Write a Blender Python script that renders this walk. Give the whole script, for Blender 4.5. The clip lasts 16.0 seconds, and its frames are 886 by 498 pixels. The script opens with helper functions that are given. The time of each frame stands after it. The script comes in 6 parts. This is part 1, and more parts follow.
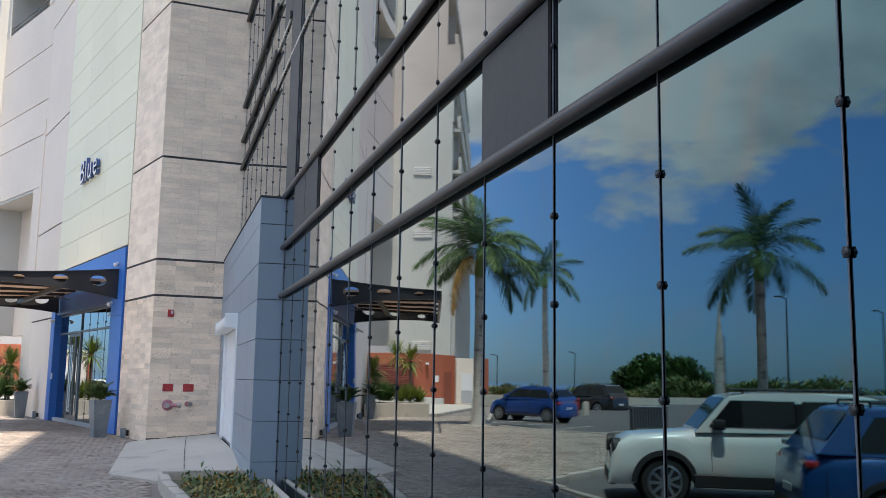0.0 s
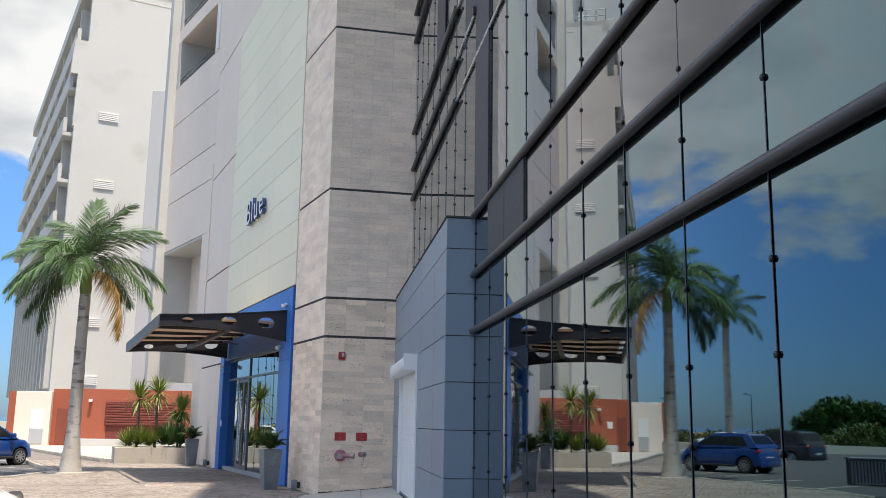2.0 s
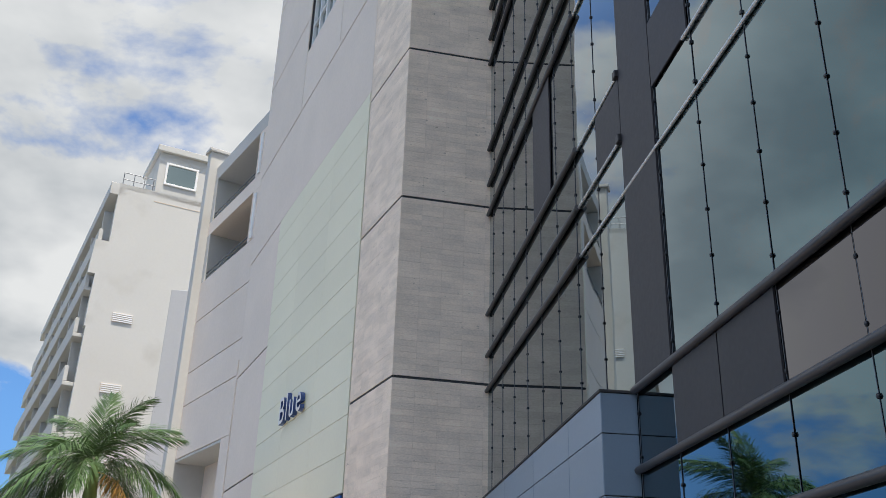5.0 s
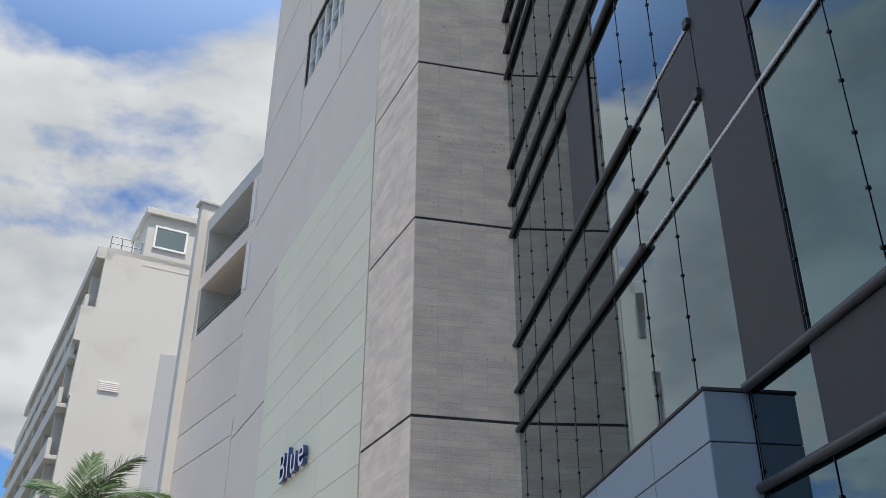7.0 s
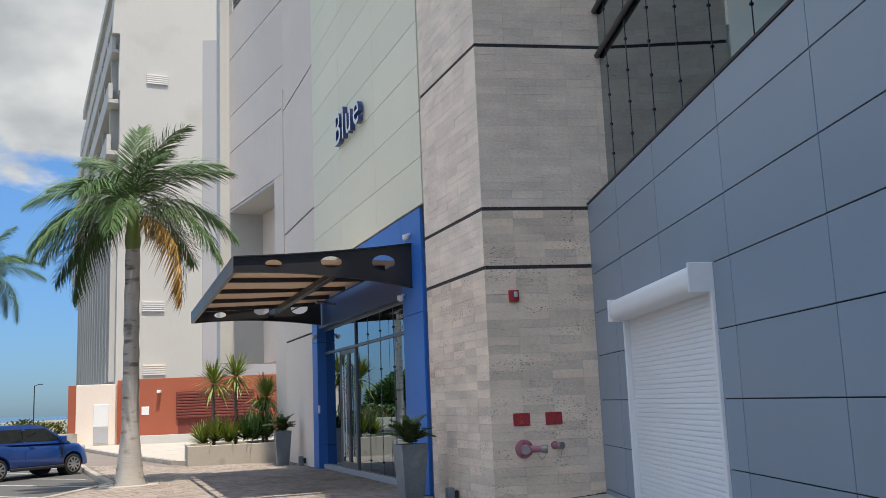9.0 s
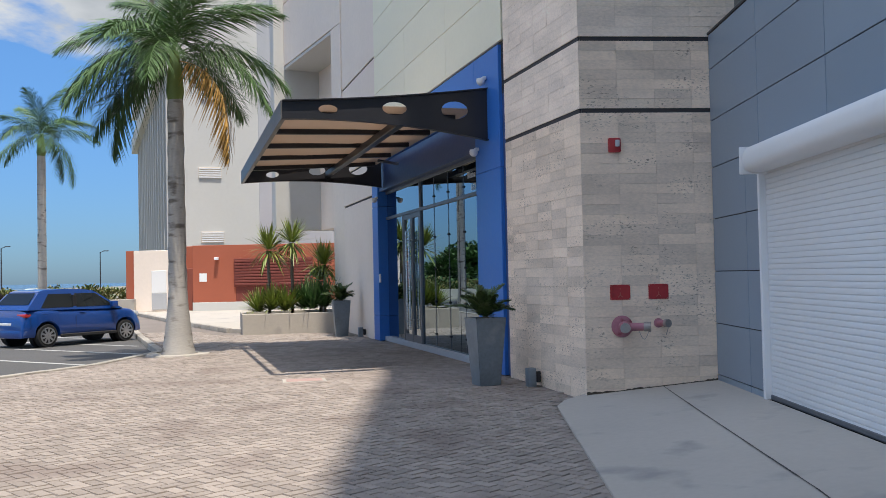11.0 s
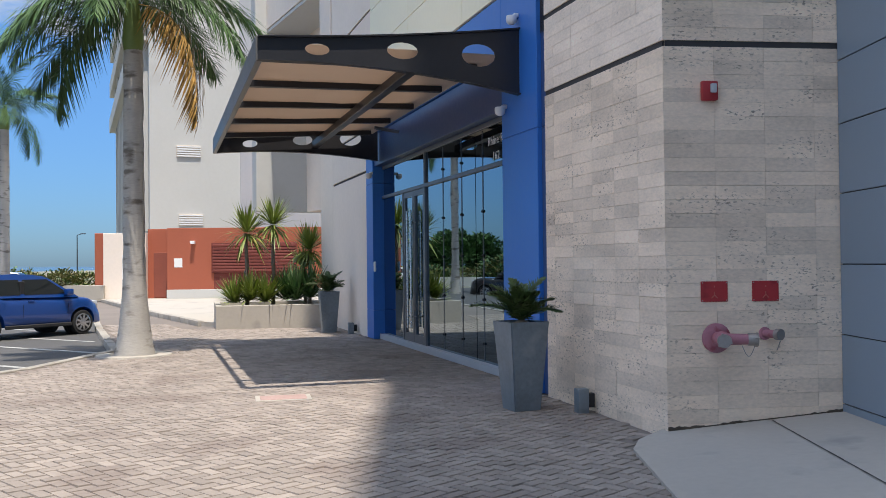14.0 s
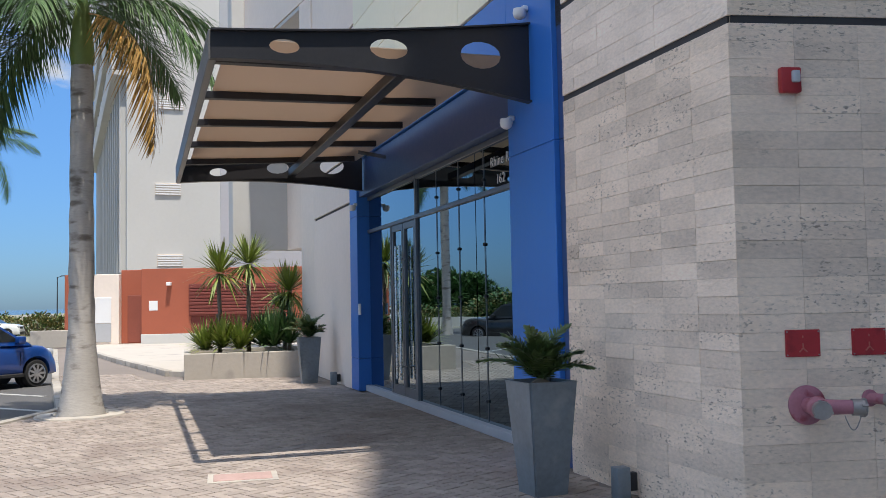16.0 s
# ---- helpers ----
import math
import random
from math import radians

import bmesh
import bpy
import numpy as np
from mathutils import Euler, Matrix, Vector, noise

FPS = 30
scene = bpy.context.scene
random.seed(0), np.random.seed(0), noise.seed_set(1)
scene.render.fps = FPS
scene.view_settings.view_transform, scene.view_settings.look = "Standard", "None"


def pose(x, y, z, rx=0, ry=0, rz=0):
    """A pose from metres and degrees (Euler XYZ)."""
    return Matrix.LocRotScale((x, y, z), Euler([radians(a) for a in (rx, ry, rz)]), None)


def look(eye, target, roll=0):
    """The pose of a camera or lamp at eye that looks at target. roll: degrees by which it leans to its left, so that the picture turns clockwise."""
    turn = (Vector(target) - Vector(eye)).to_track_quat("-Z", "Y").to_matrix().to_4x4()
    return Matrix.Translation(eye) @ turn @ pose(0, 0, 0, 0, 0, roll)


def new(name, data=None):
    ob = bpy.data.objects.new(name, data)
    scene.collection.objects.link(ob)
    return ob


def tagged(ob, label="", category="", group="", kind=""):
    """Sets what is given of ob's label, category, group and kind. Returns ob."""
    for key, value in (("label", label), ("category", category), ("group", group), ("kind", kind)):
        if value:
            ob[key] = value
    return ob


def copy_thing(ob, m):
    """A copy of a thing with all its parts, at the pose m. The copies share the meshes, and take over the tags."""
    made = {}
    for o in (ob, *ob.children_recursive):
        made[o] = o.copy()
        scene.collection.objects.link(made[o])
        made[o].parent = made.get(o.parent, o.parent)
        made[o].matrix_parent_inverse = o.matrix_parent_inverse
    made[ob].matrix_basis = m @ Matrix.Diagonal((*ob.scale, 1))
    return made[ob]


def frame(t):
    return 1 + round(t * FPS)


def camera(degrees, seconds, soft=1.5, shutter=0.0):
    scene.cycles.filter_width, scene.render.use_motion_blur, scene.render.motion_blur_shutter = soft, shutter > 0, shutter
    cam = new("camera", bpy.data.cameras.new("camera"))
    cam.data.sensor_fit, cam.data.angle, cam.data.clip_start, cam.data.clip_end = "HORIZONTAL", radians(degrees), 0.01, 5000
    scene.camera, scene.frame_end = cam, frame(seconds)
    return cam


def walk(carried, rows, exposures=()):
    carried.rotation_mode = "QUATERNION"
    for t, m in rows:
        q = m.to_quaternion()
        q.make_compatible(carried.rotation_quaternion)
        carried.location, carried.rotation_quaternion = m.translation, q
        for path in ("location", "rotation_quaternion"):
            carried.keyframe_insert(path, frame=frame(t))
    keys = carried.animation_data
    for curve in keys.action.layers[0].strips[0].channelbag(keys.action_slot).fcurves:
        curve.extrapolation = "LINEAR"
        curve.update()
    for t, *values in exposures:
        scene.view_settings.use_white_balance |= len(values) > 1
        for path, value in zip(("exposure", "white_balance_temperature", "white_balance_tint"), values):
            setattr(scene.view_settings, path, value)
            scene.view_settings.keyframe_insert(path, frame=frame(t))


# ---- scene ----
cam = camera(51.0, 16.0, 0.8)
PATH = [
    (0, (0.459, 0.422, 1.44), (1.031, 2.317, 1.721), 0.9),
    (0.5, (0.491, 1.03, 1.469), (1.048, 2.921, 1.81), -0.4),
    (1, (0.408, 1.59, 1.47), (0.92, 3.49, 1.83), -0.3),
    (1.5, (0.315, 2.081, 1.475), (0.761, 3.996, 1.84), -0.2),
    (2, (0.25, 2.621, 1.487), (0.499, 4.571, 1.857), 0.9),
    (2.5, (0.076, 3.089, 1.45), (0.328, 5.035, 1.836), 0.6),
    (3, (-0.076, 3.636, 1.443), (0.175, 5.575, 1.862), -0.2),
    (3.5, (-0.306, 4.189, 1.509), (-0.063, 6.105, 2.027), 1.0),
    (4, (-0.517, 4.7, 1.581), (-0.281, 6.59, 2.192), 2.5),
    (4.5, (-0.682, 5.237, 1.632), (-0.467, 7.101, 2.325), 2.3),
    (5, (-0.843, 5.735, 1.663), (-0.628, 7.55, 2.475), 1.8),
    (5.2, (-0.868, 5.955, 1.679), (-0.655, 7.762, 2.509), 1.6),
    (7.5, (-1.129, 8.394, 1.653), (-0.89, 10.133, 2.611), -0.6),
    (8, (-1.101, 8.921, 1.623), (-0.862, 10.758, 2.377), -1.4),
    (8.5, (-1.06, 9.412, 1.55), (-0.896, 11.34, 2.057), -2.1),
    (9, (-1.092, 9.924, 1.495), (-0.968, 11.894, 1.816), -2.3),
    (9.5, (-1.077, 10.427, 1.472), (-1.03, 12.411, 1.719), -2.6),
    (10, (-1.139, 10.944, 1.439), (-1.147, 12.941, 1.537), -1.7),
    (10.2, (-1.172, 11.164, 1.429), (-1.177, 13.164, 1.489), -1.1),
    (12.5, (-1.544, 13.453, 1.45), (-1.547, 15.452, 1.503), -2.0),
    (13, (-1.636, 13.903, 1.461), (-1.622, 15.902, 1.5), -2.4),
    (13.5, (-1.642, 14.398, 1.458), (-1.628, 16.398, 1.494), -2.3),
    (14, (-1.681, 14.886, 1.46), (-1.658, 16.885, 1.489), -0.6),
    (14.5, (-1.706, 15.364, 1.493), (-1.674, 17.363, 1.526), 0.2),
    (15, (-1.677, 15.869, 1.518), (-1.648, 17.868, 1.559), 0.4),
    (15.5, (-1.728, 16.321, 1.519), (-1.691, 18.32, 1.581), 0.0),
    (16, (-1.736, 16.8, 1.5), (-1.687, 18.796, 1.613), -1.1),
]
walk(cam, [(t, look(eye, target, roll)) for t, eye, target, roll in PATH], [(0.0, 2.42, 7600, 11), (2.5, 2.04, 7400, 11), (3.5, 2.00, 7400, 11), (5.0, 1.84, 7250, 10), (7.5, 1.72, 7200, 10), (9.0, 1.78, 7350, 10), (10.0, 1.74, 7050, 10), (12.5, 1.80, 7000, 10), (16.0, 1.81, 6900, 10)])

# ---- world, sun, exposure ----
SUN_FROM = Vector((0.11, -0.30, 1.0)).normalized()
SUN_EL = math.asin(SUN_FROM.z)
SUN_AZ = math.atan2(SUN_FROM.x, SUN_FROM.y)

world = bpy.data.worlds.new("sky")
scene.world = world
world.use_nodes = True
wt = world.node_tree
wt.nodes.clear()


def wnode(kind, **values):
    n = wt.nodes.new(kind)
    for key, value in values.items():
        n.inputs[key].default_value = value
    return n


w_out = wnode("ShaderNodeOutputWorld")
w_bg = wnode("ShaderNodeBackground", Strength=0.15)
w_sky = wnode("ShaderNodeTexSky")
w_sky.sky_type, w_sky.sun_disc = "NISHITA", False
w_sky.sun_elevation, w_sky.sun_rotation = SUN_EL, SUN_AZ
w_sky.air_density, w_sky.dust_density, w_sky.ozone_density = 1.0, 0.4, 2.5
w_co = wnode("ShaderNodeTexCoord")
w_sep = wnode("ShaderNodeSeparateXYZ")
wt.links.new(w_co.outputs["Generated"], w_sep.inputs[0])
w_lift = wt.nodes.new("ShaderNodeMath")
w_lift.operation = "ADD"
w_lift.inputs[1].default_value = 0.28
wt.links.new(w_sep.outputs["Z"], w_lift.inputs[0])
w_div = wt.nodes.new("ShaderNodeVectorMath")
w_div.operation = "DIVIDE"
wt.links.new(w_co.outputs["Generated"], w_div.inputs[0])
wt.links.new(w_lift.outputs[0], w_div.inputs[1])
w_cloud = wnode("ShaderNodeTexNoise", Scale=1.75, Detail=10.0, Roughness=0.54, Distortion=0.2)
w_map = wnode("ShaderNodeMapping")
w_map.inputs["Location"].default_value = (1.9, 0.45, 0.3)
wt.links.new(w_div.outputs[0], w_map.inputs[0])
wt.links.new(w_map.outputs[0], w_cloud.inputs["Vector"])
w_mask = wnode("ShaderNodeMapRange")
w_mask.inputs["From Min"].default_value, w_mask.inputs["From Max"].default_value = 0.15, 0.30
w_mask.inputs["To Min"].default_value, w_mask.inputs["To Max"].default_value = -0.18, 0.155
wt.links.new(w_sep.outputs["Z"], w_mask.inputs["Value"])
w_sum = wt.nodes.new("ShaderNodeMath")
w_sum.operation = "ADD"
wt.links.new(w_cloud.outputs["Fac"], w_sum.inputs[0])
wt.links.new(w_mask.outputs[0], w_sum.inputs[1])
w_high = wnode("ShaderNodeMapRange")
w_high.inputs["From Min"].default_value, w_high.inputs["From Max"].default_value = 0.57, 0.70
w_high.inputs["To Min"].default_value, w_high.inputs["To Max"].default_value = 0.0, -0.22
wt.links.new(w_sep.outputs["Z"], w_high.inputs["Value"])
w_sum2 = wt.nodes.new("ShaderNodeMath")
w_sum2.operation = "ADD"
wt.links.new(w_sum.outputs[0], w_sum2.inputs[0])
wt.links.new(w_high.outputs[0], w_sum2.inputs[1])
w_ramp = wnode("ShaderNodeValToRGB")
w_ramp.color_ramp.elements[0].position, w_ramp.color_ramp.elements[1].position = 0.50, 0.565
wt.links.new(w_sum2.outputs[0], w_ramp.inputs[0])
w_shade = wnode("ShaderNodeTexNoise", Scale=3.3, Detail=5.0)
wt.links.new(w_map.outputs[0], w_shade.inputs["Vector"])
w_white = wnode("ShaderNodeValToRGB")
w_white.color_ramp.elements[0].color, w_white.color_ramp.elements[1].color = (0.86, 0.98, 1.14, 1), (1.38, 1.50, 1.66, 1)
w_white.color_ramp.elements[0].position, w_white.color_ramp.elements[1].position = 0.36, 0.58
wt.links.new(w_shade.outputs["Fac"], w_white.inputs[0])
w_mix = wt.nodes.new("ShaderNodeMix")
w_mix.data_type = "RGBA"
wt.links.new(w_ramp.outputs["Color"], w_mix.inputs[0])
w_grad = wnode("ShaderNodeValToRGB")
w_grad.color_ramp.elements[0].position, w_grad.color_ramp.elements[0].color = 0.0, (0.075, 0.128, 0.228, 1)
w_grad.color_ramp.elements[1].position, w_grad.color_ramp.elements[1].color = 0.80, (1.25, 1.14, 0.98, 1)
w_low = w_grad.color_ramp.elements.new(0.22)
w_low.color = (0.135, 0.228, 0.335, 1)
w_mid = w_grad.color_ramp.elements.new(0.58)
w_mid.color = (0.20, 0.28, 0.38, 1)
wt.links.new(w_sep.outputs["Z"], w_grad.inputs[0])
w_deep = wt.nodes.new("ShaderNodeMix")
w_deep.data_type, w_deep.blend_type = "RGBA", "MULTIPLY"
w_deep.inputs[0].default_value = 1.0
wt.links.new(w_sky.outputs[0], w_deep.inputs[6])
wt.links.new(w_grad.outputs["Color"], w_deep.inputs[7])
wt.links.new(w_deep.outputs[2], w_mix.inputs[6])
wt.links.new(w_white.outputs["Color"], w_mix.inputs[7])
wt.links.new(w_mix.outputs[2], w_bg.inputs["Color"])
wt.links.new(w_bg.outputs[0], w_out.inputs[0])

sun = new("sun", bpy.data.lights.new("sun", "SUN"))
sun.data.energy, sun.data.angle, sun.data.color = 1.58, radians(0.5), (1.0, 0.965, 0.91)
sun.matrix_world = look(SUN_FROM * 60, (0, 0, 0))

# ---- materials ----


def surface(name, base, vary=0.12, coarse=0.6, fine=18.0, rough=0.75, bump=0.15, metal=0.0, pieces="", piece_vary=0.12, stain=None, stain_scale=0.5, stain_at=0.58, coat=0.0, stretch=(1, 1, 1), cluster=0.0):
    """A weathered surface: the base colour with two scales of variation, an optional stain, and fine relief."""
    m = bpy.data.materials.new(name)
    m.use_nodes = True
    t = m.node_tree
    bsdf = t.nodes["Principled BSDF"]
    pos = t.nodes.new("ShaderNodeNewGeometry")
    mapping = t.nodes.new("ShaderNodeMapping")
    mapping.inputs["Scale"].default_value = stretch
    t.links.new(pos.outputs["Position"], mapping.inputs[0])

    def noise_tex(scale, detail=4.0):
        n = t.nodes.new("ShaderNodeTexNoise")
        n.inputs["Scale"].default_value, n.inputs["Detail"].default_value = scale, detail
        t.links.new(mapping.outputs[0], n.inputs["Vector"])
        return n.outputs["Fac"]

    def math_node(op, a, b):
        n = t.nodes.new("ShaderNodeMath")
        n.operation = op
        for i, v in enumerate((a, b)):
            if isinstance(v, (int, float)):
                n.inputs[i].default_value = v
            else:
                t.links.new(v, n.inputs[i])
        return n.outputs[0]

    big, small = noise_tex(coarse), noise_tex(fine, 6.0)
    value = math_node("ADD", math_node("MULTIPLY", math_node("SUBTRACT", big, 0.5), 2.2 * vary), math_node("MULTIPLY", math_node("SUBTRACT", small, 0.5), 1.6 * vary))
    if pieces:
        if pieces == "object":
            info = t.nodes.new("ShaderNodeObjectInfo")
            rnd = info.outputs["Random"]
        else:
            rnd = pos.outputs["Random Per Island"]
        value = math_node("ADD", value, math_node("MULTIPLY", math_node("SUBTRACT", rnd, 0.5), 2 * piece_vary))
    value = math_node("ADD", value, 1.0)
    tint = t.nodes.new("ShaderNodeVectorMath")
    tint.operation = "SCALE"
    tint.inputs[0].default_value = base
    t.links.new(value, tint.inputs["Scale"])
    colour = tint.outputs[0]
    if stain:
        st = noise_tex(stain_scale, 7.0)
        ramp = t.nodes.new("ShaderNodeMapRange")
        ramp.inputs["From Min"].default_value, ramp.inputs["From Max"].default_value = stain_at, stain_at + 0.12
        t.links.new(st, ramp.inputs["Value"])
        mix = t.nodes.new("ShaderNodeMix")
        mix.data_type = "RGBA"
        amount = ramp.outputs[0]
        if cluster:
            patch = t.nodes.new("ShaderNodeMapRange")
            patch.inputs["From Min"].default_value, patch.inputs["From Max"].default_value = 0.46, 0.60
            t.links.new(noise_tex(cluster, 3.0), patch.inputs["Value"])
            amount = math_node("MULTIPLY", amount, patch.outputs[0])
        t.links.new(amount, mix.inputs[0])
        t.links.new(colour, mix.inputs[6])
        mix.inputs[7].default_value = (*stain, 1)
        colour = mix.outputs[2]
    t.links.new(colour, bsdf.inputs["Base Color"])
    r = math_node("ADD", rough - 0.08, math_node("MULTIPLY", small, 0.16))
    t.links.new(r, bsdf.inputs["Roughness"])
    bsdf.inputs["Metallic"].default_value = metal
    bsdf.inputs["Coat Weight"].default_value = coat
    if bump:
        b = t.nodes.new("ShaderNodeBump")
        b.inputs["Strength"].default_value, b.inputs["Distance"].default_value = bump, 0.01
        t.links.new(small, b.inputs["Height"])
        t.links.new(b.outputs[0], bsdf.inputs["Normal"])
    return m


def mirror_glass(name, tint, wave=0.02, coat=0.0):
    """Reflective coated curtain-wall glass with a slight roller wave."""
    m = bpy.data.materials.new(name)
    m.use_nodes = True
    t = m.node_tree
    bsdf = t.nodes["Principled BSDF"]
    bsdf.inputs["Base Color"].default_value = (*tint, 1)
    bsdf.inputs["Metallic"].default_value = 1.0
    bsdf.inputs["Roughness"].default_value = 0.015
    bsdf.inputs["Coat Weight"].default_value, bsdf.inputs["Coat IOR"].default_value, bsdf.inputs["Coat Roughness"].default_value = coat, 1.7, 0.01
    pos = t.nodes.new("ShaderNodeNewGeometry")
    n = t.nodes.new("ShaderNodeTexNoise")
    n.inputs["Scale"].default_value, n.inputs["Detail"].default_value = 1.1, 1.0
    t.links.new(pos.outputs["Position"], n.inputs["Vector"])
    b = t.nodes.new("ShaderNodeBump")
    b.inputs["Strength"].default_value, b.inputs["Distance"].default_value = wave, 0.1
    t.links.new(n.outputs["Fac"], b.inputs["Height"])
    t.links.new(b.outputs[0], bsdf.inputs["Normal"])
    return m


TRAVERTINE = dict(vary=0.24, coarse=1.5, fine=24.0, rough=0.78, bump=0.6, stain=(0.33, 0.26, 0.20), stretch=(1, 1, 2.2), cluster=1.7)
travertine_tile = surface("travertine_tile", (0.84, 0.675, 0.53), pieces="object", piece_vary=0.13, stain_scale=26.0, stain_at=0.562, **TRAVERTINE)
travertine_rest = surface("travertine_rest", (0.90, 0.745, 0.61), pieces="island", piece_vary=0.06, stain_scale=9.0, stain_at=0.64, **TRAVERTINE)
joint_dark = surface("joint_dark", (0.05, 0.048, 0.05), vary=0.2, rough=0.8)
joint_mid = surface("joint_mid", (0.60, 0.51, 0.43), vary=0.2, rough=0.85)
facade_tan = surface("facade_tan", (0.83, 0.72, 0.63), vary=0.07, coarse=0.5, fine=9.0, rough=0.8, bump=0.12, pieces="object", piece_vary=0.03)
facade_cream = surface("facade_cream", (0.84, 0.80, 0.62), vary=0.05, coarse=0.4, fine=12.0, rough=0.5, bump=0.05, pieces="object", piece_vary=0.03)
white_render = surface("white_render", (0.545, 0.54, 0.52), vary=0.05, coarse=0.25, fine=7.0, rough=0.85, bump=0.1, stain=(0.49, 0.48, 0.455), stain_scale=0.35, stain_at=0.6)
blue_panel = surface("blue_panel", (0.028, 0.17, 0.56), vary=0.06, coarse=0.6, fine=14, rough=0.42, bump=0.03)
# darker copy of the blue, with recess and canopy shade in the colour
shaded_blue_panel = surface("shaded_blue_panel", (0.035, 0.075, 0.20), vary=0.08, coarse=0.6, fine=14, rough=0.4, bump=0.03)
grey_clad = surface("grey_clad", (0.22, 0.285, 0.355), vary=0.05, coarse=0.5, fine=30, rough=0.34, bump=0.03, pieces="object", piece_vary=0.045)
steel_black = surface("steel_black", (0.022, 0.022, 0.026), vary=0.25, coarse=2.0, fine=30, rough=0.42, bump=0.05)
rail_dark = surface("rail_dark", (0.075, 0.072, 0.078), vary=0.2, coarse=2, fine=20, rough=0.38, bump=0.03, metal=0.3)
steel_grey = surface("steel_grey", (0.13, 0.125, 0.12), vary=0.2, coarse=2.5, fine=30, rough=0.4, bump=0.04)
steel_bright = surface("steel_bright", (0.62, 0.63, 0.65), vary=0.1, coarse=2, fine=30, rough=0.28, bump=0.02, metal=1.0)
alu_frame = surface("alu_frame", (0.16, 0.17, 0.19), vary=0.08, coarse=2, fine=30, rough=0.4, bump=0.02, metal=0.5)
sill_grey = surface("sill_grey", (0.40, 0.43, 0.48), vary=0.08, coarse=2, fine=20, rough=0.5, bump=0.05)
spandrel = surface("spandrel", (0.034, 0.030, 0.034), vary=0.12, coarse=0.8, fine=20, rough=0.55, bump=0.02)
white_metal = surface("white_metal", (0.80, 0.80, 0.80), vary=0.03, coarse=1.0, fine=12, rough=0.45, bump=0.02)
concrete = surface("concrete", (0.43, 0.39, 0.34), vary=0.1, coarse=0.7, fine=16, rough=0.9, bump=0.25, stain=(0.29, 0.27, 0.25), stain_scale=1.3, stain_at=0.57)
kerb_stone = surface("kerb_stone", (0.34, 0.31, 0.27), vary=0.18, coarse=1.8, fine=16, rough=0.9, bump=0.3, pieces="object", stain=(0.2, 0.18, 0.16), stain_scale=3.0, stain_at=0.58)
asphalt = surface("asphalt", (0.085, 0.083, 0.082), vary=0.16, coarse=0.35, fine=45, rough=0.92, bump=0.4)
dry_ground = surface("dry_ground", (0.20, 0.19, 0.15), vary=0.25, coarse=0.08, fine=2.0, rough=0.95, bump=0.4)
soil = surface("soil", (0.13, 0.115, 0.07), vary=0.4, coarse=2.5, fine=22, rough=0.95, bump=0.8)
PAVER = dict(vary=0.15, coarse=0.5, fine=24.0, rough=0.88, bump=0.4, stain=(0.23, 0.185, 0.16), stain_scale=0.9, stain_at=0.54)
paver_piece = surface("paver_piece", (0.30, 0.252, 0.218), pieces="object", piece_vary=0.17, **PAVER)
paver_rest = surface("paver_rest", (0.30, 0.252, 0.218), pieces="island", piece_vary=0.17, **PAVER)
paver_joint = surface("paver_joint", (0.19, 0.16, 0.14), vary=0.2, rough=0.95)
red_render = surface("red_render", (0.37, 0.10, 0.055), vary=0.08, coarse=0.5, fine=10, rough=0.85, bump=0.1)
red_dark = surface("red_dark", (0.17, 0.035, 0.026), vary=0.12, coarse=0.8, fine=12, rough=0.75, bump=0.1, stain=(0.16, 0.03, 0.022), stain_scale=2.0)
curtain_glass = mirror_glass("curtain_glass", (0.036, 0.115, 0.150), 0.018, 0.65)
spandrel_glass = mirror_glass("spandrel_glass", (0.062, 0.060, 0.074), 0.012, 0.5)
door_glass = mirror_glass("door_glass", (0.22, 0.31, 0.37), 0.006)
window_glass = mirror_glass("window_glass", (0.30, 0.38, 0.40), 0.01)
sea_water = surface("sea_water", (0.03, 0.09, 0.16), vary=0.15, coarse=0.02, fine=0.3, rough=0.25, bump=0.3)

# ---- building blocks ----


def box(bm, x0, x1, y0, y1, z0, z1, m=None):
    vs = [bm.verts.new((x, y, z)) for x in (x0, x1) for y in (y0, y1) for z in (z0, z1)]
    for f in ((0, 1, 3, 2), (4, 6, 7, 5), (0, 4, 5, 1), (2, 3, 7, 6), (0, 2, 6, 4), (1, 5, 7, 3)):
        bm.faces.new([vs[i] for i in f])
    if m is not None:
        bmesh.ops.transform(bm, matrix=m, verts=vs)
    return vs


def soft_box(bm, x0, x1, y0, y1, z0, z1, edge=0.01, segments=2):
    """A box with rounded edges."""
    vs = box(bm, x0, x1, y0, y1, z0, z1)
    es = list({e for v in vs for e in v.link_edges})
    bmesh.ops.bevel(bm, geom=es, offset=edge, segments=segments, affect="EDGES", profile=0.5)


def tube(bm, a, b, r, r2=None, n=12, caps=True):
    """A round bar from a to b."""
    a, b = Vector(a), Vector(b)
    q = (b - a).to_track_quat("Z", "Y")
    r2 = r if r2 is None else r2
    rings = []
    for p, rad in ((a, r), (b, r2)):
        rings.append([bm.verts.new(p + q @ Vector((rad * math.cos(2 * math.pi * i / n), rad * math.sin(2 * math.pi * i / n), 0))) for i in range(n)])
    for i in range(n):
        bm.faces.new((rings[0][i], rings[0][(i + 1) % n], rings[1][(i + 1) % n], rings[1][i]))
    if caps:
        bm.faces.new(rings[0][::-1])
        bm.faces.new(rings[1])


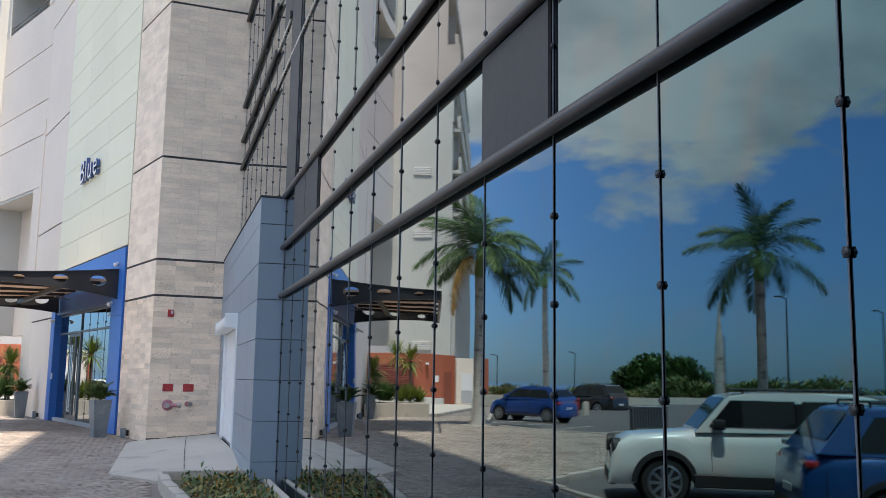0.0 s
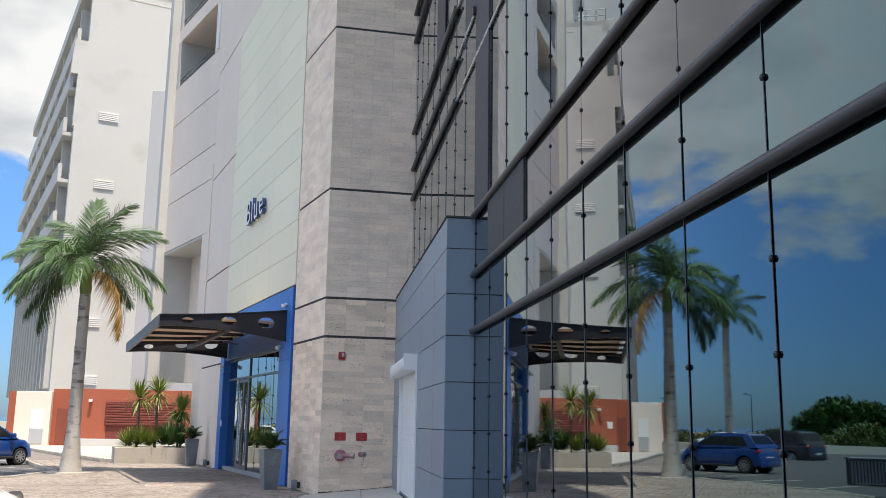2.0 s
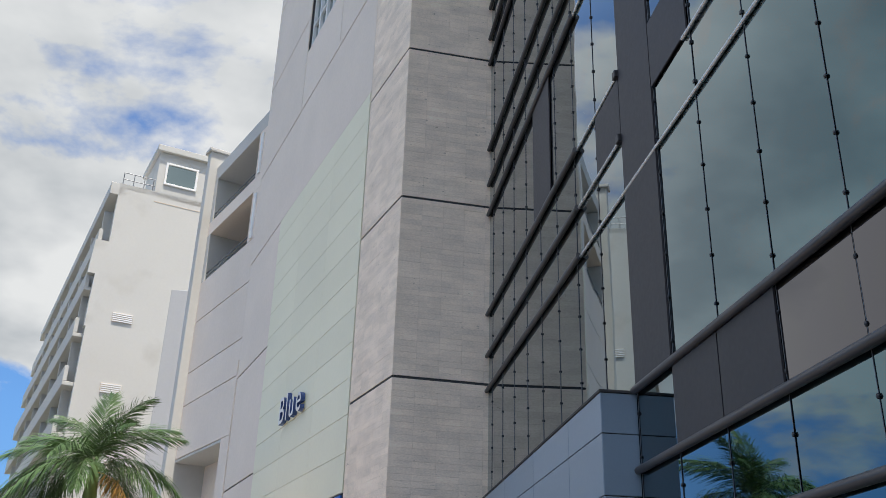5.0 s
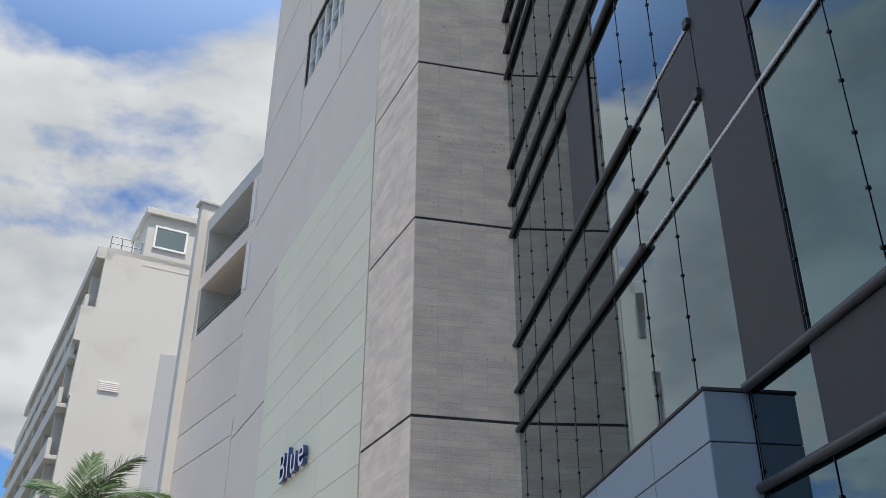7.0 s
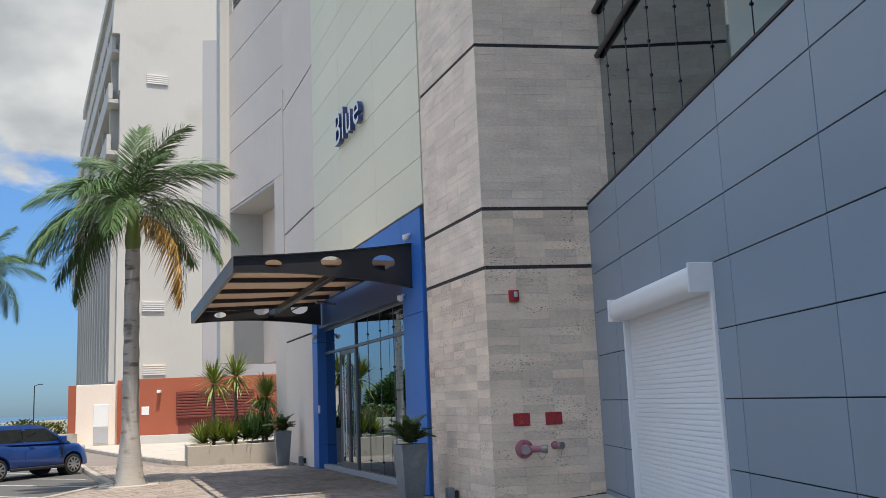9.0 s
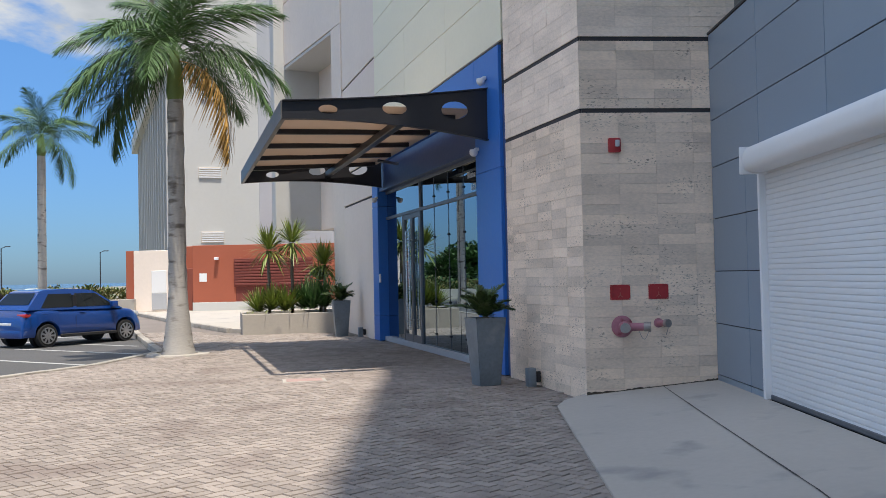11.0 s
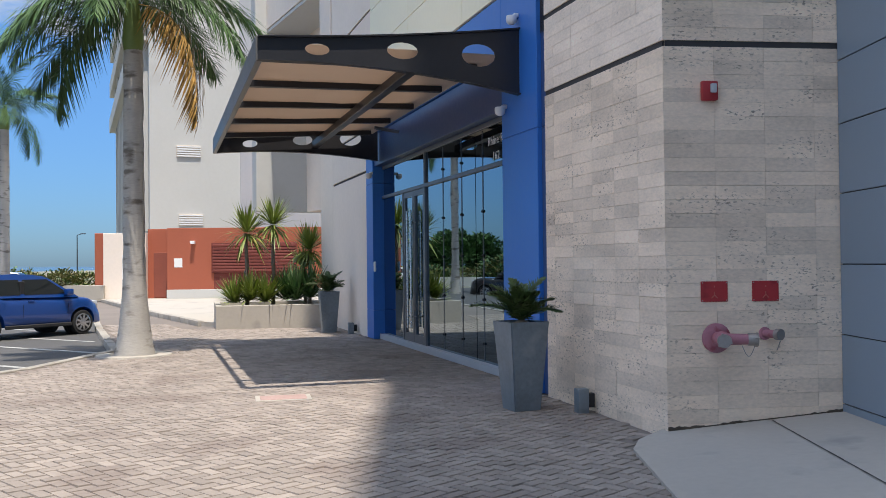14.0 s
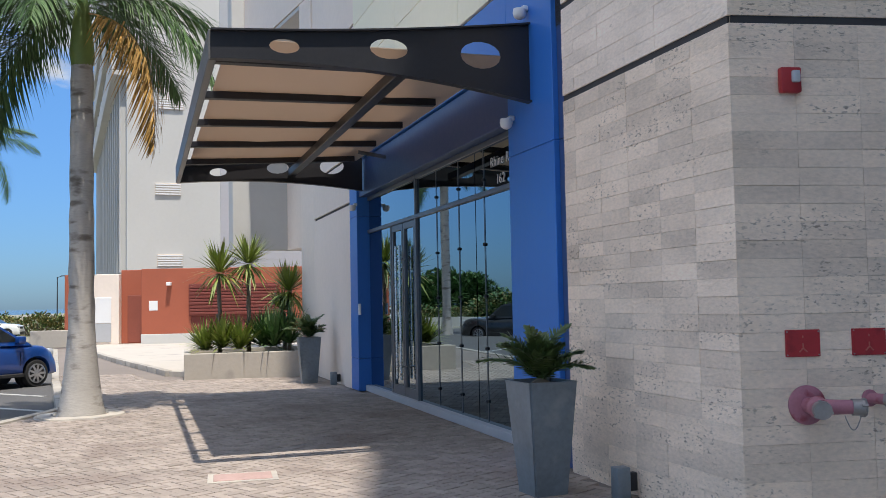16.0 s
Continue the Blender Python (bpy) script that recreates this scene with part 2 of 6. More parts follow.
def lathe(bm, profile, n=16, m=None):
    """A turned shape round z from (radius, height) pairs."""
    rings = [[bm.verts.new((r * math.cos(2 * math.pi * i / n), r * math.sin(2 * math.pi * i / n), z)) for i in range(n)] for r, z in profile]
    for lo, hi in zip(rings, rings[1:]):
        for i in range(n):
            bm.faces.new((lo[i], lo[(i + 1) % n], hi[(i + 1) % n], hi[i]))
    bm.faces.new(rings[0][::-1])
    bm.faces.new(rings[-1])
    if m is not None:
        bmesh.ops.transform(bm, matrix=m, verts=[v for r in rings for v in r])


def prism(bm, outline, z0, z1, m=None):
    """An upright prism over a plan outline."""
    lo = [bm.verts.new((x, y, z0)) for x, y in outline]
    hi = [bm.verts.new((x, y, z1)) for x, y in outline]
    n = len(outline)
    bm.faces.new(lo[::-1])
    bm.faces.new(hi)
    for i in range(n):
        bm.faces.new((lo[i], lo[(i + 1) % n], hi[(i + 1) % n], hi[i]))
    if m is not None:
        bmesh.ops.transform(bm, matrix=m, verts=lo + hi)


def mesh_of(name, bm, material, smooth=False):
    bmesh.ops.recalc_face_normals(bm, faces=bm.faces)
    me = bpy.data.meshes.new(name)
    bm.to_mesh(me)
    bm.free()
    for mm in (material if isinstance(material, (list, tuple)) else [material]):
        me.materials.append(mm)
    if smooth:
        me.polygons.foreach_set("use_smooth", [True] * len(me.polygons))
        me.set_sharp_from_angle(angle=radians(38))
    return me


def part(name, bm, material, parent=None, label="", smooth=False, at=None):
    ob = new(name, mesh_of(name, bm, material, smooth))
    if parent is not None:
        ob.parent = parent
    if at is not None:
        ob.matrix_basis = at
    if label:
        ob["label"] = label
    return ob


def shared(name, me, parent, at, label=""):
    ob = new(name, me)
    ob.parent = parent
    ob.matrix_basis = at
    if label:
        ob["label"] = label
    return ob


def thing(name, label, category, group="", kind="", at=None):
    ob = new(name)
    ob.empty_display_size = 0.2
    if at is not None:
        ob.matrix_basis = at
    return tagged(ob, label, category, group, kind)


def structure(name, bm, material, label, category, at=None):
    ob = part(name, bm, material, None, at=at)
    return tagged(ob, label, category, "", "structure")


# ---- plan ----
GLASS_X = 2.2
CORNER = Vector((0.275, 22.66, 0))
F_DIR, F_OUT = Vector((-0.2899, 0.9571, 0)), Vector((-0.9571, -0.2899, 0))
FACADE = Matrix(((F_DIR.x, F_OUT.x, 0, CORNER.x), (F_DIR.y, F_OUT.y, 0, CORNER.y), (0, 0, 1, 0), (0, 0, 0, 1)))
SOUTH = pose(CORNER.x, CORNER.y, 0, 0, 0, 5.8)
ROOF = 40.5


def ground_z(y):
    """The paving falls gently towards the start of the walk."""
    return -0.28 * min(1.0, max(0.0, (24.0 - y) / 14.0))


def along(bm, outline, ys, drop=0.0):
    """A ground sheet over the outline that follows the fall of the ground: rows of quads cut at ys between two side lines."""
    left, right = outline
    rows = []
    for y in ys:
        rows.append((bm.verts.new((left(y), y, ground_z(y) - drop)), bm.verts.new((right(y), y, ground_z(y) - drop))))
    for a, b in zip(rows, rows[1:]):
        bm.faces.new((a[0], a[1], b[1], b[0]))


KERB = [(-2.25, -60.0), (-2.25, 15.0), (-5.4, 17.6), (-8.6, 22.0), (-8.7, 25.2), (-7.5, 28.2), (-7.18, 31.04), (-9.44, 36.62), (-15.38, 51.87), (-20.5, 63.82)]


def kerb_x(y):
    for (x0, y0), (x1, y1) in zip(KERB, KERB[1:]):
        if y <= y1:
            return x0 + (x1 - x0) * (y - y0) / (y1 - y0)
    return KERB[-1][0]


# ground to the horizon, sea, asphalt, paving bed
bm = bmesh.new()
bm.faces.new([bm.verts.new(p) for p in ((-160, -500, -0.5), (500, -500, -0.5), (500, 1500, -0.5), (-160, 1500, -0.5))])
structure("ground", bm, dry_ground, "dry sandy ground that reaches to the shore", "ground")
bm = bmesh.new()
vs = [bm.verts.new(p) for p in ((-4500, -4500, -0.9), (4500, -4500, -0.9), (4500, 4500, -0.9), (-4500, 4500, -0.9))]
bm.faces.new(vs)
structure("water", bm, sea_water, "dark blue sea out to the horizon", "sea")
YS = sorted({-60, -20, 0, 10, 13.2, 20, 24, *(y for _, y in KERB[1:])})
bm = bmesh.new()
along(bm, (lambda y: -62.0, lambda y: kerb_x(y) + 0.02), YS, 0.11)
structure("road", bm, asphalt, "grey worn asphalt of the car park", "road")
bm = bmesh.new()
along(bm, (lambda y: kerb_x(y), lambda y: 2.6), YS, 0.012)
pavement = structure("pavement", bm, paver_joint, "beige herringbone brick paving before the entrance", "pavement")

# ---- curtain wall of the tall glass block ----
glass_wall = thing("wall_glass", "tall mirror-glass curtain wall hung on vertical steel rods", "glass wall", kind="structure", at=pose(GLASS_X, 14.5, 0, 0, 0, 0.34) @ pose(-GLASS_X, -14.5, 0))
bm = bmesh.new()
box(bm, GLASS_X + 0.08, 14.0, -14.0, 22.9, -0.4, ROOF)
part("backing", bm, joint_dark, glass_wall)
BAY, Y0 = 0.995, 2.53
Z_JOINTS = [-0.28, 2.67, 6.42, 10.17, 13.92, 17.67, 21.42, ROOF]
random.seed(5)
pane_mesh = {}
bays = list(range(-10, 21))
for k in bays:
    y0 = Y0 + BAY * k
    y1 = min(y0 + BAY, 22.86)
    for j, (z0, z1) in enumerate(zip(Z_JOINTS, Z_JOINTS[1:])):
        key = (round(y1 - y0, 3), j)
        if key not in pane_mesh:
            b = bmesh.new()
            box(b, -0.006, 0.006, -(y1 - y0) / 2 + 0.006, (y1 - y0) / 2 - 0.006, -(z1 - z0) / 2 + 0.006, (z1 - z0) / 2 - 0.006)
            pane_mesh[key] = mesh_of("pane", b, curtain_glass)
        shared("pane", pane_mesh[key], glass_wall, pose(GLASS_X + 0.004, (y0 + y1) / 2, (z0 + z1) / 2, 0, random.uniform(-0.05, 0.05), random.uniform(-0.07, 0.07)))

# opaque dark panels in the glass: a full-height strip and single panels
PANELS = [(13.475, 14.47, 4.21, ROOF), (11.485, 12.48, 3.44, 4.15), (12.48, 13.475, 3.44, 4.15), (4.52, 5.515, 2.72, 3.35), (14.47, 15.4, 7.13, 7.92), (12.5, 13.475, 7.13, 7.92), (17.69, 18.8, 8.0, 10.12)]
for y0, y1, z0, z1 in PANELS:
    bm = bmesh.new()
    box(bm, GLASS_X - 0.03, GLASS_X - 0.012, y0 + 0.01, y1 - 0.01, z0, z1)
    part("spandrel_panel", bm, spandrel, glass_wall, "dark purple-grey opaque panel")

for k in bays:
    y0 = Y0 + BAY * k
    if y0 > 11.0:
        continue
    bm = bmesh.new()
    box(bm, GLASS_X - 0.009, GLASS_X - 0.006, y0 + 0.008, y0 + BAY - 0.008, 3.44, 4.15)
    part("spandrel_panel", bm, spandrel_glass, glass_wall, "grey-purple reflecting spandrel glass")

# vertical rods with clamps
clamp = bmesh.new()
lathe(clamp, [(0.008, 0), (0.013, 0.003), (0.014, 0.012), (0.009, 0.018)], 8, pose(0, 0, 0, 0, -90, 0))
soft_box(clamp, -0.015, -0.003, -0.010, 0.010, -0.016, 0.016, 0.003, 1)
clamp_me = mesh_of("clamp", clamp, steel_black, True)
clamp_rest = bmesh.new()
for k in bays:
    y = Y0 + BAY * k
    for z0, z1 in zip(Z_JOINTS[:5], Z_JOINTS[1:6]):
        bm = bmesh.new()
        tube(bm, (GLASS_X - 0.007, y, z0 + 0.02), (GLASS_X - 0.007, y, z1 - 0.02), 0.0033, n=6)
        part("rod", bm, alu_frame, glass_wall)
    z = 0.09
    while z < 14.0:
        if 0 <= k <= 17 and z < 6.5:
            shared("clamp", clamp_me, glass_wall, pose(GLASS_X - 0.004, y, z))
        else:
            box(clamp_rest, GLASS_X - 0.020, GLASS_X - 0.003, y - 0.014, y + 0.014, z - 0.016, z + 0.016)
        z += 0.43
tagged(part("clamp", clamp_rest, steel_black, glass_wall), kind="stuff")

# horizontal rails
RAIL_X = GLASS_X - 0.044


def rail(y0, y1, z, r, mat, name="rail", label="", rx=RAIL_X):
    bm = bmesh.new()
    tube(bm, (rx, y0, z), (rx, y1, z), r, n=14)
    for k in bays:
        y = Y0 + BAY * k
        if y0 < y < y1:
            tube(bm, (rx, y, z), (GLASS_X - 0.002, y, z), 0.016, n=6)
    part(name, bm, mat, glass_wall, label, True)


for z in (2.67, 3.40, 4.19):
    rail(-12, 14.47, z, 0.040, rail_dark, "rail", "thick dark grey round rail")
for k in range(4):
    base_z = 6.42 + 3.75 * k
    for i, dz in enumerate((0, 0.69, 1.55)):
        rail(16.25, 22.95, base_z + dz, 0.040, rail_dark, "rail", "thick dark grey round rail")
        rail(-12 if i == 0 else 14.5, 16.3, base_z + dz, 0.020, steel_bright, "thin_rail", "thin bright steel rail", GLASS_X - 0.024)
    rail(-12, 12.62, base_z + 0.69, 0.020, steel_bright, "thin_rail", "thin bright steel rail", GLASS_X - 0.024)
    for dz in (0.69, 1.55):
        bm = bmesh.new()
        soft_box(bm, RAIL_X - 0.03, GLASS_X - 0.004, 14.45, 14.55, base_z + dz - 0.05, base_z + dz + 0.05, 0.008, 1)
        part("rail_bracket", bm, steel_black, glass_wall)

# ---- grey clad box with the roller shutter ----
grey_box = thing("wall_grey", "low blue-grey panel-clad wall with a roller shutter", "clad wall", kind="structure")
GX, GY0, GY1, GTOP = 1.815, 14.50, 22.81, 4.165
bm = bmesh.new()
box(bm, GX + 0.02, GLASS_X - 0.005, GY0 + 0.02, 17.98, -0.35, GTOP - 0.02)
box(bm, GX + 0.02, GLASS_X - 0.005, 21.17, GY1, -0.35, GTOP - 0.02)
box(bm, GX + 0.02, GLASS_X - 0.005, 17.98, 21.17, 2.40, GTOP - 0.02)
box(bm, GX + 0.12, GLASS_X - 0.005, 17.98, 21.17, -0.35, 2.40)
part("core", bm, joint_dark, grey_box)
CLAD_Z = [-0.35, 0.22, 0.81, 1.41, 2.015, 2.61, 3.155, 3.755, GTOP]


def clad(y0, y1, z0, z1):
    bm = bmesh.new()
    soft_box(bm, GX, GX + 0.018, y0 + 0.005, y1 - 0.005, z0 + 0.005, z1 - 0.005, 0.003, 1)
    part("panel", bm, grey_clad, grey_box)


for z0, z1 in zip(CLAD_Z, CLAD_Z[1:]):
    if z1 <= 2.62:
        for y0, y1 in ((GY0, 15.77), (15.77, 17.54), (17.54, 17.98), (21.17, 21.62), (21.62, GY1)):
            clad(y0, y1, z0, z1)
    else:
        for y0, y1 in ((GY0, 15.77), (15.77, 17.56), (17.56, 19.52), (19.52, 21.17), (21.17, GY1)):
            clad(y0, y1, z0, z1)
    bm = bmesh.new()
    soft_box(bm, GX + 0.004, GLASS_X - 0.008, GY0 - 0.002, GY0 + 0.016, z0 + 0.005, z1 - 0.005, 0.003, 1)
    part("panel", bm, grey_clad, grey_box)
bm = bmesh.new()
soft_box(bm, GX - 0.012, GLASS_X - 0.008, GY0 - 0.012, GY1, GTOP, GTOP + 0.03, 0.004, 1)
part("coping", bm, joint_dark, grey_box, "thin dark coping")

shutter = thing("roller_shutter", "closed white metal roller shutter in the grey wall", "shutter", at=pose(GX, 19.62, 0.15))
slat = bmesh.new()
soft_box(slat, 0.035, 0.055, -1.58, 1.50, 0.0, 0.0515, 0.006, 2)
slat_me = mesh_of("slat", slat, white_metal, True)
for i in range(44):
    shared("slat", slat_me, shutter, pose(0, 0, 0.02 + i * 0.052))
bm = bmesh.new()
box(bm, 0.06, 0.07, -1.58, 1.50, 0.0, 2.3)
part("backing", bm, white_metal, shutter)
for y in (-1.61, 1.52):
    bm = bmesh.new()
    soft_box(bm, -0.03, 0.07, y - 0.03, y + 0.03, 0.0, 2.28, 0.005, 1)
    part("guide_rail", bm, white_metal, shutter)
bm = bmesh.new()
soft_box(bm, -0.225, 0.06, -1.62, 1.44, 2.21, 2.46, 0.09, 5)
part("housing", bm, white_metal, shutter, "rounded white shutter box", True)
for y in (-1.63, 1.45):
    bm = bmesh.new()
    soft_box(bm, -0.23, 0.06, y - 0.008, y + 0.008, 2.20, 2.47, 0.006, 1)
    part("end_cap", bm, white_metal, shutter)
bm = bmesh.new()
soft_box(bm, 0.025, 0.065, -1.58, 1.5, 0.0, 0.05, 0.006, 1)
part("bottom_bar", bm, alu_frame, shutter)

# ---- travertine pier ----
pier = thing("wall_travertine", "travertine-clad corner pier with dark shadow joints", "stone wall", kind="structure")
bm = bmesh.new()
S_LEN, L_LEN = 1.96, 2.45
prism(bm, [(CORNER + F_DIR * 0.03 - F_OUT * 0.03).to_2d()[:], (CORNER + F_DIR * L_LEN - F_OUT * 0.03).to_2d()[:], (9.0, 25.5), (9.0, 23.3), (SOUTH @ Vector((S_LEN + 0.1, 0.03, 0))).to_2d()[:]], -0.1, ROOF)
part("core", bm, joint_mid, pier)
GROOVES = [3.29, 4.126, 6.55, 10.35, 14.02, 17.8, 21.6, 25.4, 29.2, 33.0]
for z in GROOVES:
    for m, length in ((SOUTH, S_LEN), (FACADE, L_LEN)):
        bm = bmesh.new()
        sign = 1 if m is SOUTH else -1
        box(bm, 0.028, length, min(0.012 * sign, 0.031 * sign), max(0.012 * sign, 0.031 * sign), z - 0.026, z + 0.026, m)
        part("joint", bm, joint_dark, pier)

# ---- entrance block facade (local frame: x along, y outward, z up) ----
facade = thing("wall_facade", "pale tan panelled facade with a cream field over a blue entrance", "facade", kind="structure", at=FACADE)
F_END = 14.85
bm = bmesh.new()
for s0, s1, o, z0, z1 in ((L_LEN, F_END - 0.03, -0.03, 4.0, 20.1), (L_LEN, 5.7, -0.03, 20.1, 22.4), (5.7, 9.6, -0.26, 20.1, 22.4), (9.6, F_END - 0.03, -0.03, 20.1, 22.4), (L_LEN, F_END - 0.03, -0.03, 22.4, ROOF)):
    box(bm, s0, s1, -6.0, o, z0, z1)
box(bm, 11.2, F_END - 0.03, -6.0, -0.03, -0.1, 4.0)
part("core", bm, joint_dark, facade)


def f_panel(s0, s1, z0, z1, mat, gap=0.015, proud=0.0, name="panel"):
    bm = bmesh.new()
    soft_box(bm, s0 + gap, s1 - gap, -0.035, proud, z0 + gap, z1 - gap, 0.004, 1)
    return part(name, bm, mat, facade)


# tan panels left of the cream field, above it, and the side strip
TAN_Z = [-0.1, 3.29, 4.126, 6.42, 10.18, 14.34]
for z0, z1 in zip(TAN_Z, TAN_Z[1:]):
    lo = 11.2 if z1 < 4.5 else 10.75
    f_panel(lo, F_END, z0, z1, facade_tan, 0.026)
TOP_Z = [14.34, 17.8, 21.6, 25.4, 29.2, 33.0, ROOF]
for z0, z1 in zip(TOP_Z, TOP_Z[1:]):
    if z0 == 17.8:
        for s0, s1, a, b in ((2.45, 5.7, 17.8, 21.6), (9.6, F_END, 17.8, 21.6), (5.7, 9.6, 17.8, 20.1)):
            f_panel(s0, s1, a, b, facade_tan, 0.026)
    elif z0 == 21.6:
        for s0, s1, a, b in ((2.45, 5.7, 21.6, 25.4), (9.6, F_END, 21.6, 25.4), (5.7, 9.6, 22.4, 25.4)):
            f_panel(s0, s1, a, b, facade_tan, 0.026)
    else:
        f_panel(2.45, F_END, z0, z1, facade_tan, 0.026)
CREAM_Z = [4.74 + 0.805 * i for i in range(12)] + [14.34]
for z0, z1 in zip(CREAM_Z, CREAM_Z[1:]):
    for s0, s1 in ((2.49, 5.2), (5.2, 8.0), (8.0, 10.75)):
        f_panel(s0, s1, z0, z1, facade_cream, 0.0045, 0.012)
# band window high up
bm = bmesh.new()
box(bm, 5.7, 9.6, -0.25, -0.2, 20.1, 22.4)
part("window_pane", bm, window_glass, facade)
for s0, s1, z0, z1 in ((5.7, 9.6, 20.1, 20.2), (5.7, 9.6, 22.3, 22.4), (5.7, 9.6, 21.15, 21.22)):
    bm = bmesh.new()
    soft_box(bm, s0, s1, -0.25, -0.12, z0, z1, 0.01, 1)
    part("window_frame", bm, white_metal, facade)
for i in range(6):
    bm = bmesh.new()
    s = 5.75 + 0.76 * i
    soft_box(bm, s - 0.05, s + 0.05, -0.25, -0.1, 20.1, 22.4, 0.01, 1)
    part("window_frame", bm, white_metal, facade)
# end wall towards the wing
bm = bmesh.new()
box(bm, F_END - 0.03, F_END, -6.0, -0.02, -0.1, ROOF)
part("end_wall", bm, facade_tan, facade)

# ---- blue entrance surround ----
portal = thing("entrance_portal", "bright blue panelled entrance surround under the cream facade", "portal", kind="structure", at=FACADE)


def p_part(name, s0, s1, o0, o1, z0, z1, mat, edge=0.006, label=""):
    bm = bmesh.new()
    soft_box(bm, s0, s1, o0, o1, z0, z1, edge, 1)
    return part(name, bm, mat, portal, label)


for z0, z1 in ((0.0, 1.05), (1.055, 2.95), (2.955, 4.70)):
    p_part("column", 2.62, 3.70, -0.6, 0.02, z0, z1, blue_panel)
    # recessed strip beside the column, its shade painted as navy
    p_part("column_side", 2.46, 2.615, -0.6, -0.03, z0, z1, shaded_blue_panel)
for z0, z1 in ((0.0, 0.55), (0.555, 3.0), (3.005, 3.95)):
    p_part("column", 10.62, 11.18, -0.6, 0.02, z0, z1, blue_panel)
p_part("lintel", 3.70, 10.62, -0.6, -0.02, 3.33, 3.94, shaded_blue_panel, label="blue lintel panel with the canopy's shade painted in as navy")
p_part("lintel", 3.70, 11.18, -0.6, 0.02, 3.955, 4.70, blue_panel)

# glazed front, set back
GO = -0.20
for s0, s1 in ((3.05, 5.30), (5.30, 7.73)):
    for z0, z1 in ((0.10, 2.70), (2.76, 3.33)):
        bm = bmesh.new()
        box(bm, s0 + 0.012, s1 - 0.012, GO - 0.012, GO, z0, z1)
        part("pane", bm, door_glass, portal)
for s0, s1, z0, z1 in ((7.73, 10.62, 2.76, 3.33), (9.10, 10.62, 0.10, 2.70)):
    bm = bmesh.new()
    box(bm, s0 + 0.012, s1 - 0.012, GO - 0.012, GO, z0, z1)
    part("pane", bm, door_glass, portal)
p_part("transom", 3.05, 10.62, GO - 0.06, GO + 0.035, 2.70, 2.76, alu_frame)
p_part("mullion", 7.70, 7.76, GO - 0.06, GO + 0.035, 0.05, 3.33, alu_frame)
p_part("mullion", 9.07, 9.13, GO - 0.06, GO + 0.035, 0.05, 2.70, alu_frame)
p_part("head_frame", 3.05, 10.62, GO - 0.06, GO + 0.03, 3.27, 3.33, alu_frame)
p_part("threshold", 3.05, 10.62, GO - 0.1, GO + 0.10, 0.0, 0.10, sill_grey, label="grey metal threshold")
for i, s in enumerate((4.1, 5.0, 5.9, 6.8)):
    bm = bmesh.new()
    tube(bm, (s, GO + 0.006, 0.12), (s, GO + 0.006, 3.25), 0.0045, n=6)
    part("rod", bm, alu_frame, portal)
    for z in (0.35, 0.95, 1.55, 2.15, 2.9):
        bm = bmesh.new()
        lathe(bm, [(0.010, -0.018), (0.018, -0.011), (0.018, 0.011), (0.010, 0.018)], 8, pose(s, GO + 0.012, z))
        part("clamp", bm, steel_black, portal)

door = thing("glass_door", "closed double glass door with tall steel pull bars", "door", kind="structure", at=FACADE)
for s0, s1 in ((7.78, 8.41), (8.43, 9.06)):
    leaf = bmesh.new()
    for a, b, z0, z1 in ((s0, s0 + 0.07, 0.1, 2.69), (s1 - 0.07, s1, 0.1, 2.69), (s0 + 0.07, s1 - 0.07, 0.1, 0.24), (s0 + 0.07, s1 - 0.07, 2.6, 2.69)):
        box(leaf, a, b, GO - 0.03, GO + 0.025, z0, z1)
    leaf_ob = part("door_leaf", leaf, alu_frame, door, "dark aluminium door leaf")
    bm = bmesh.new()
    box(bm, s0 + 0.07, s1 - 0.07, GO - 0.012, GO - 0.002, 0.24, 2.6)
    part("pane", bm, door_glass, leaf_ob)
    h = s1 - 0.1 if s0 < 8.1 else s0 + 0.1
    bm = bmesh.new()
    tube(bm, (h, GO + 0.11, 0.35), (h, GO + 0.11, 2.35), 0.022, n=12)
    for z in (0.55, 2.15):
        tube(bm, (h, GO + 0.02, z), (h, GO + 0.11, z), 0.012, n=8)
    part("pull_bar", bm, steel_bright, leaf_ob, "tall bright steel pull bar", True)

# solid block behind the glazing, its near-black colour standing in for an unlit room
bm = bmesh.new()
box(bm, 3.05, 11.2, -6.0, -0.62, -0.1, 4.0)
structure("wall_inner", bm, joint_dark, "solid block painted near-black for the unlit interior behind the glazing", "wall", at=FACADE)


def text_mesh(name, body, size, depth, mat, parent, at, squeeze=1.0):
    cu = bpy.data.curves.new(name, "FONT")
    cu.body, cu.size, cu.extrude = body, size, depth
    tmp = bpy.data.objects.new(name, cu)
    scene.collection.objects.link(tmp)
    dg = bpy.context.evaluated_depsgraph_get()
    me = bpy.data.meshes.new_from_object(tmp.evaluated_get(dg))
    bpy.data.objects.remove(tmp)
    me.materials.clear()
    for mm in (mat if isinstance(mat, tuple) else (mat,)):
        me.materials.append(mm)
    for f in me.polygons:
        f.material_index = 1 if isinstance(mat, tuple) and abs(f.normal.z) < 0.5 else 0
    ob = new(name, me)
    ob.parent = parent
    ob.matrix_basis = at @ Matrix.Diagonal((squeeze, 1, 1, 1))
    return ob


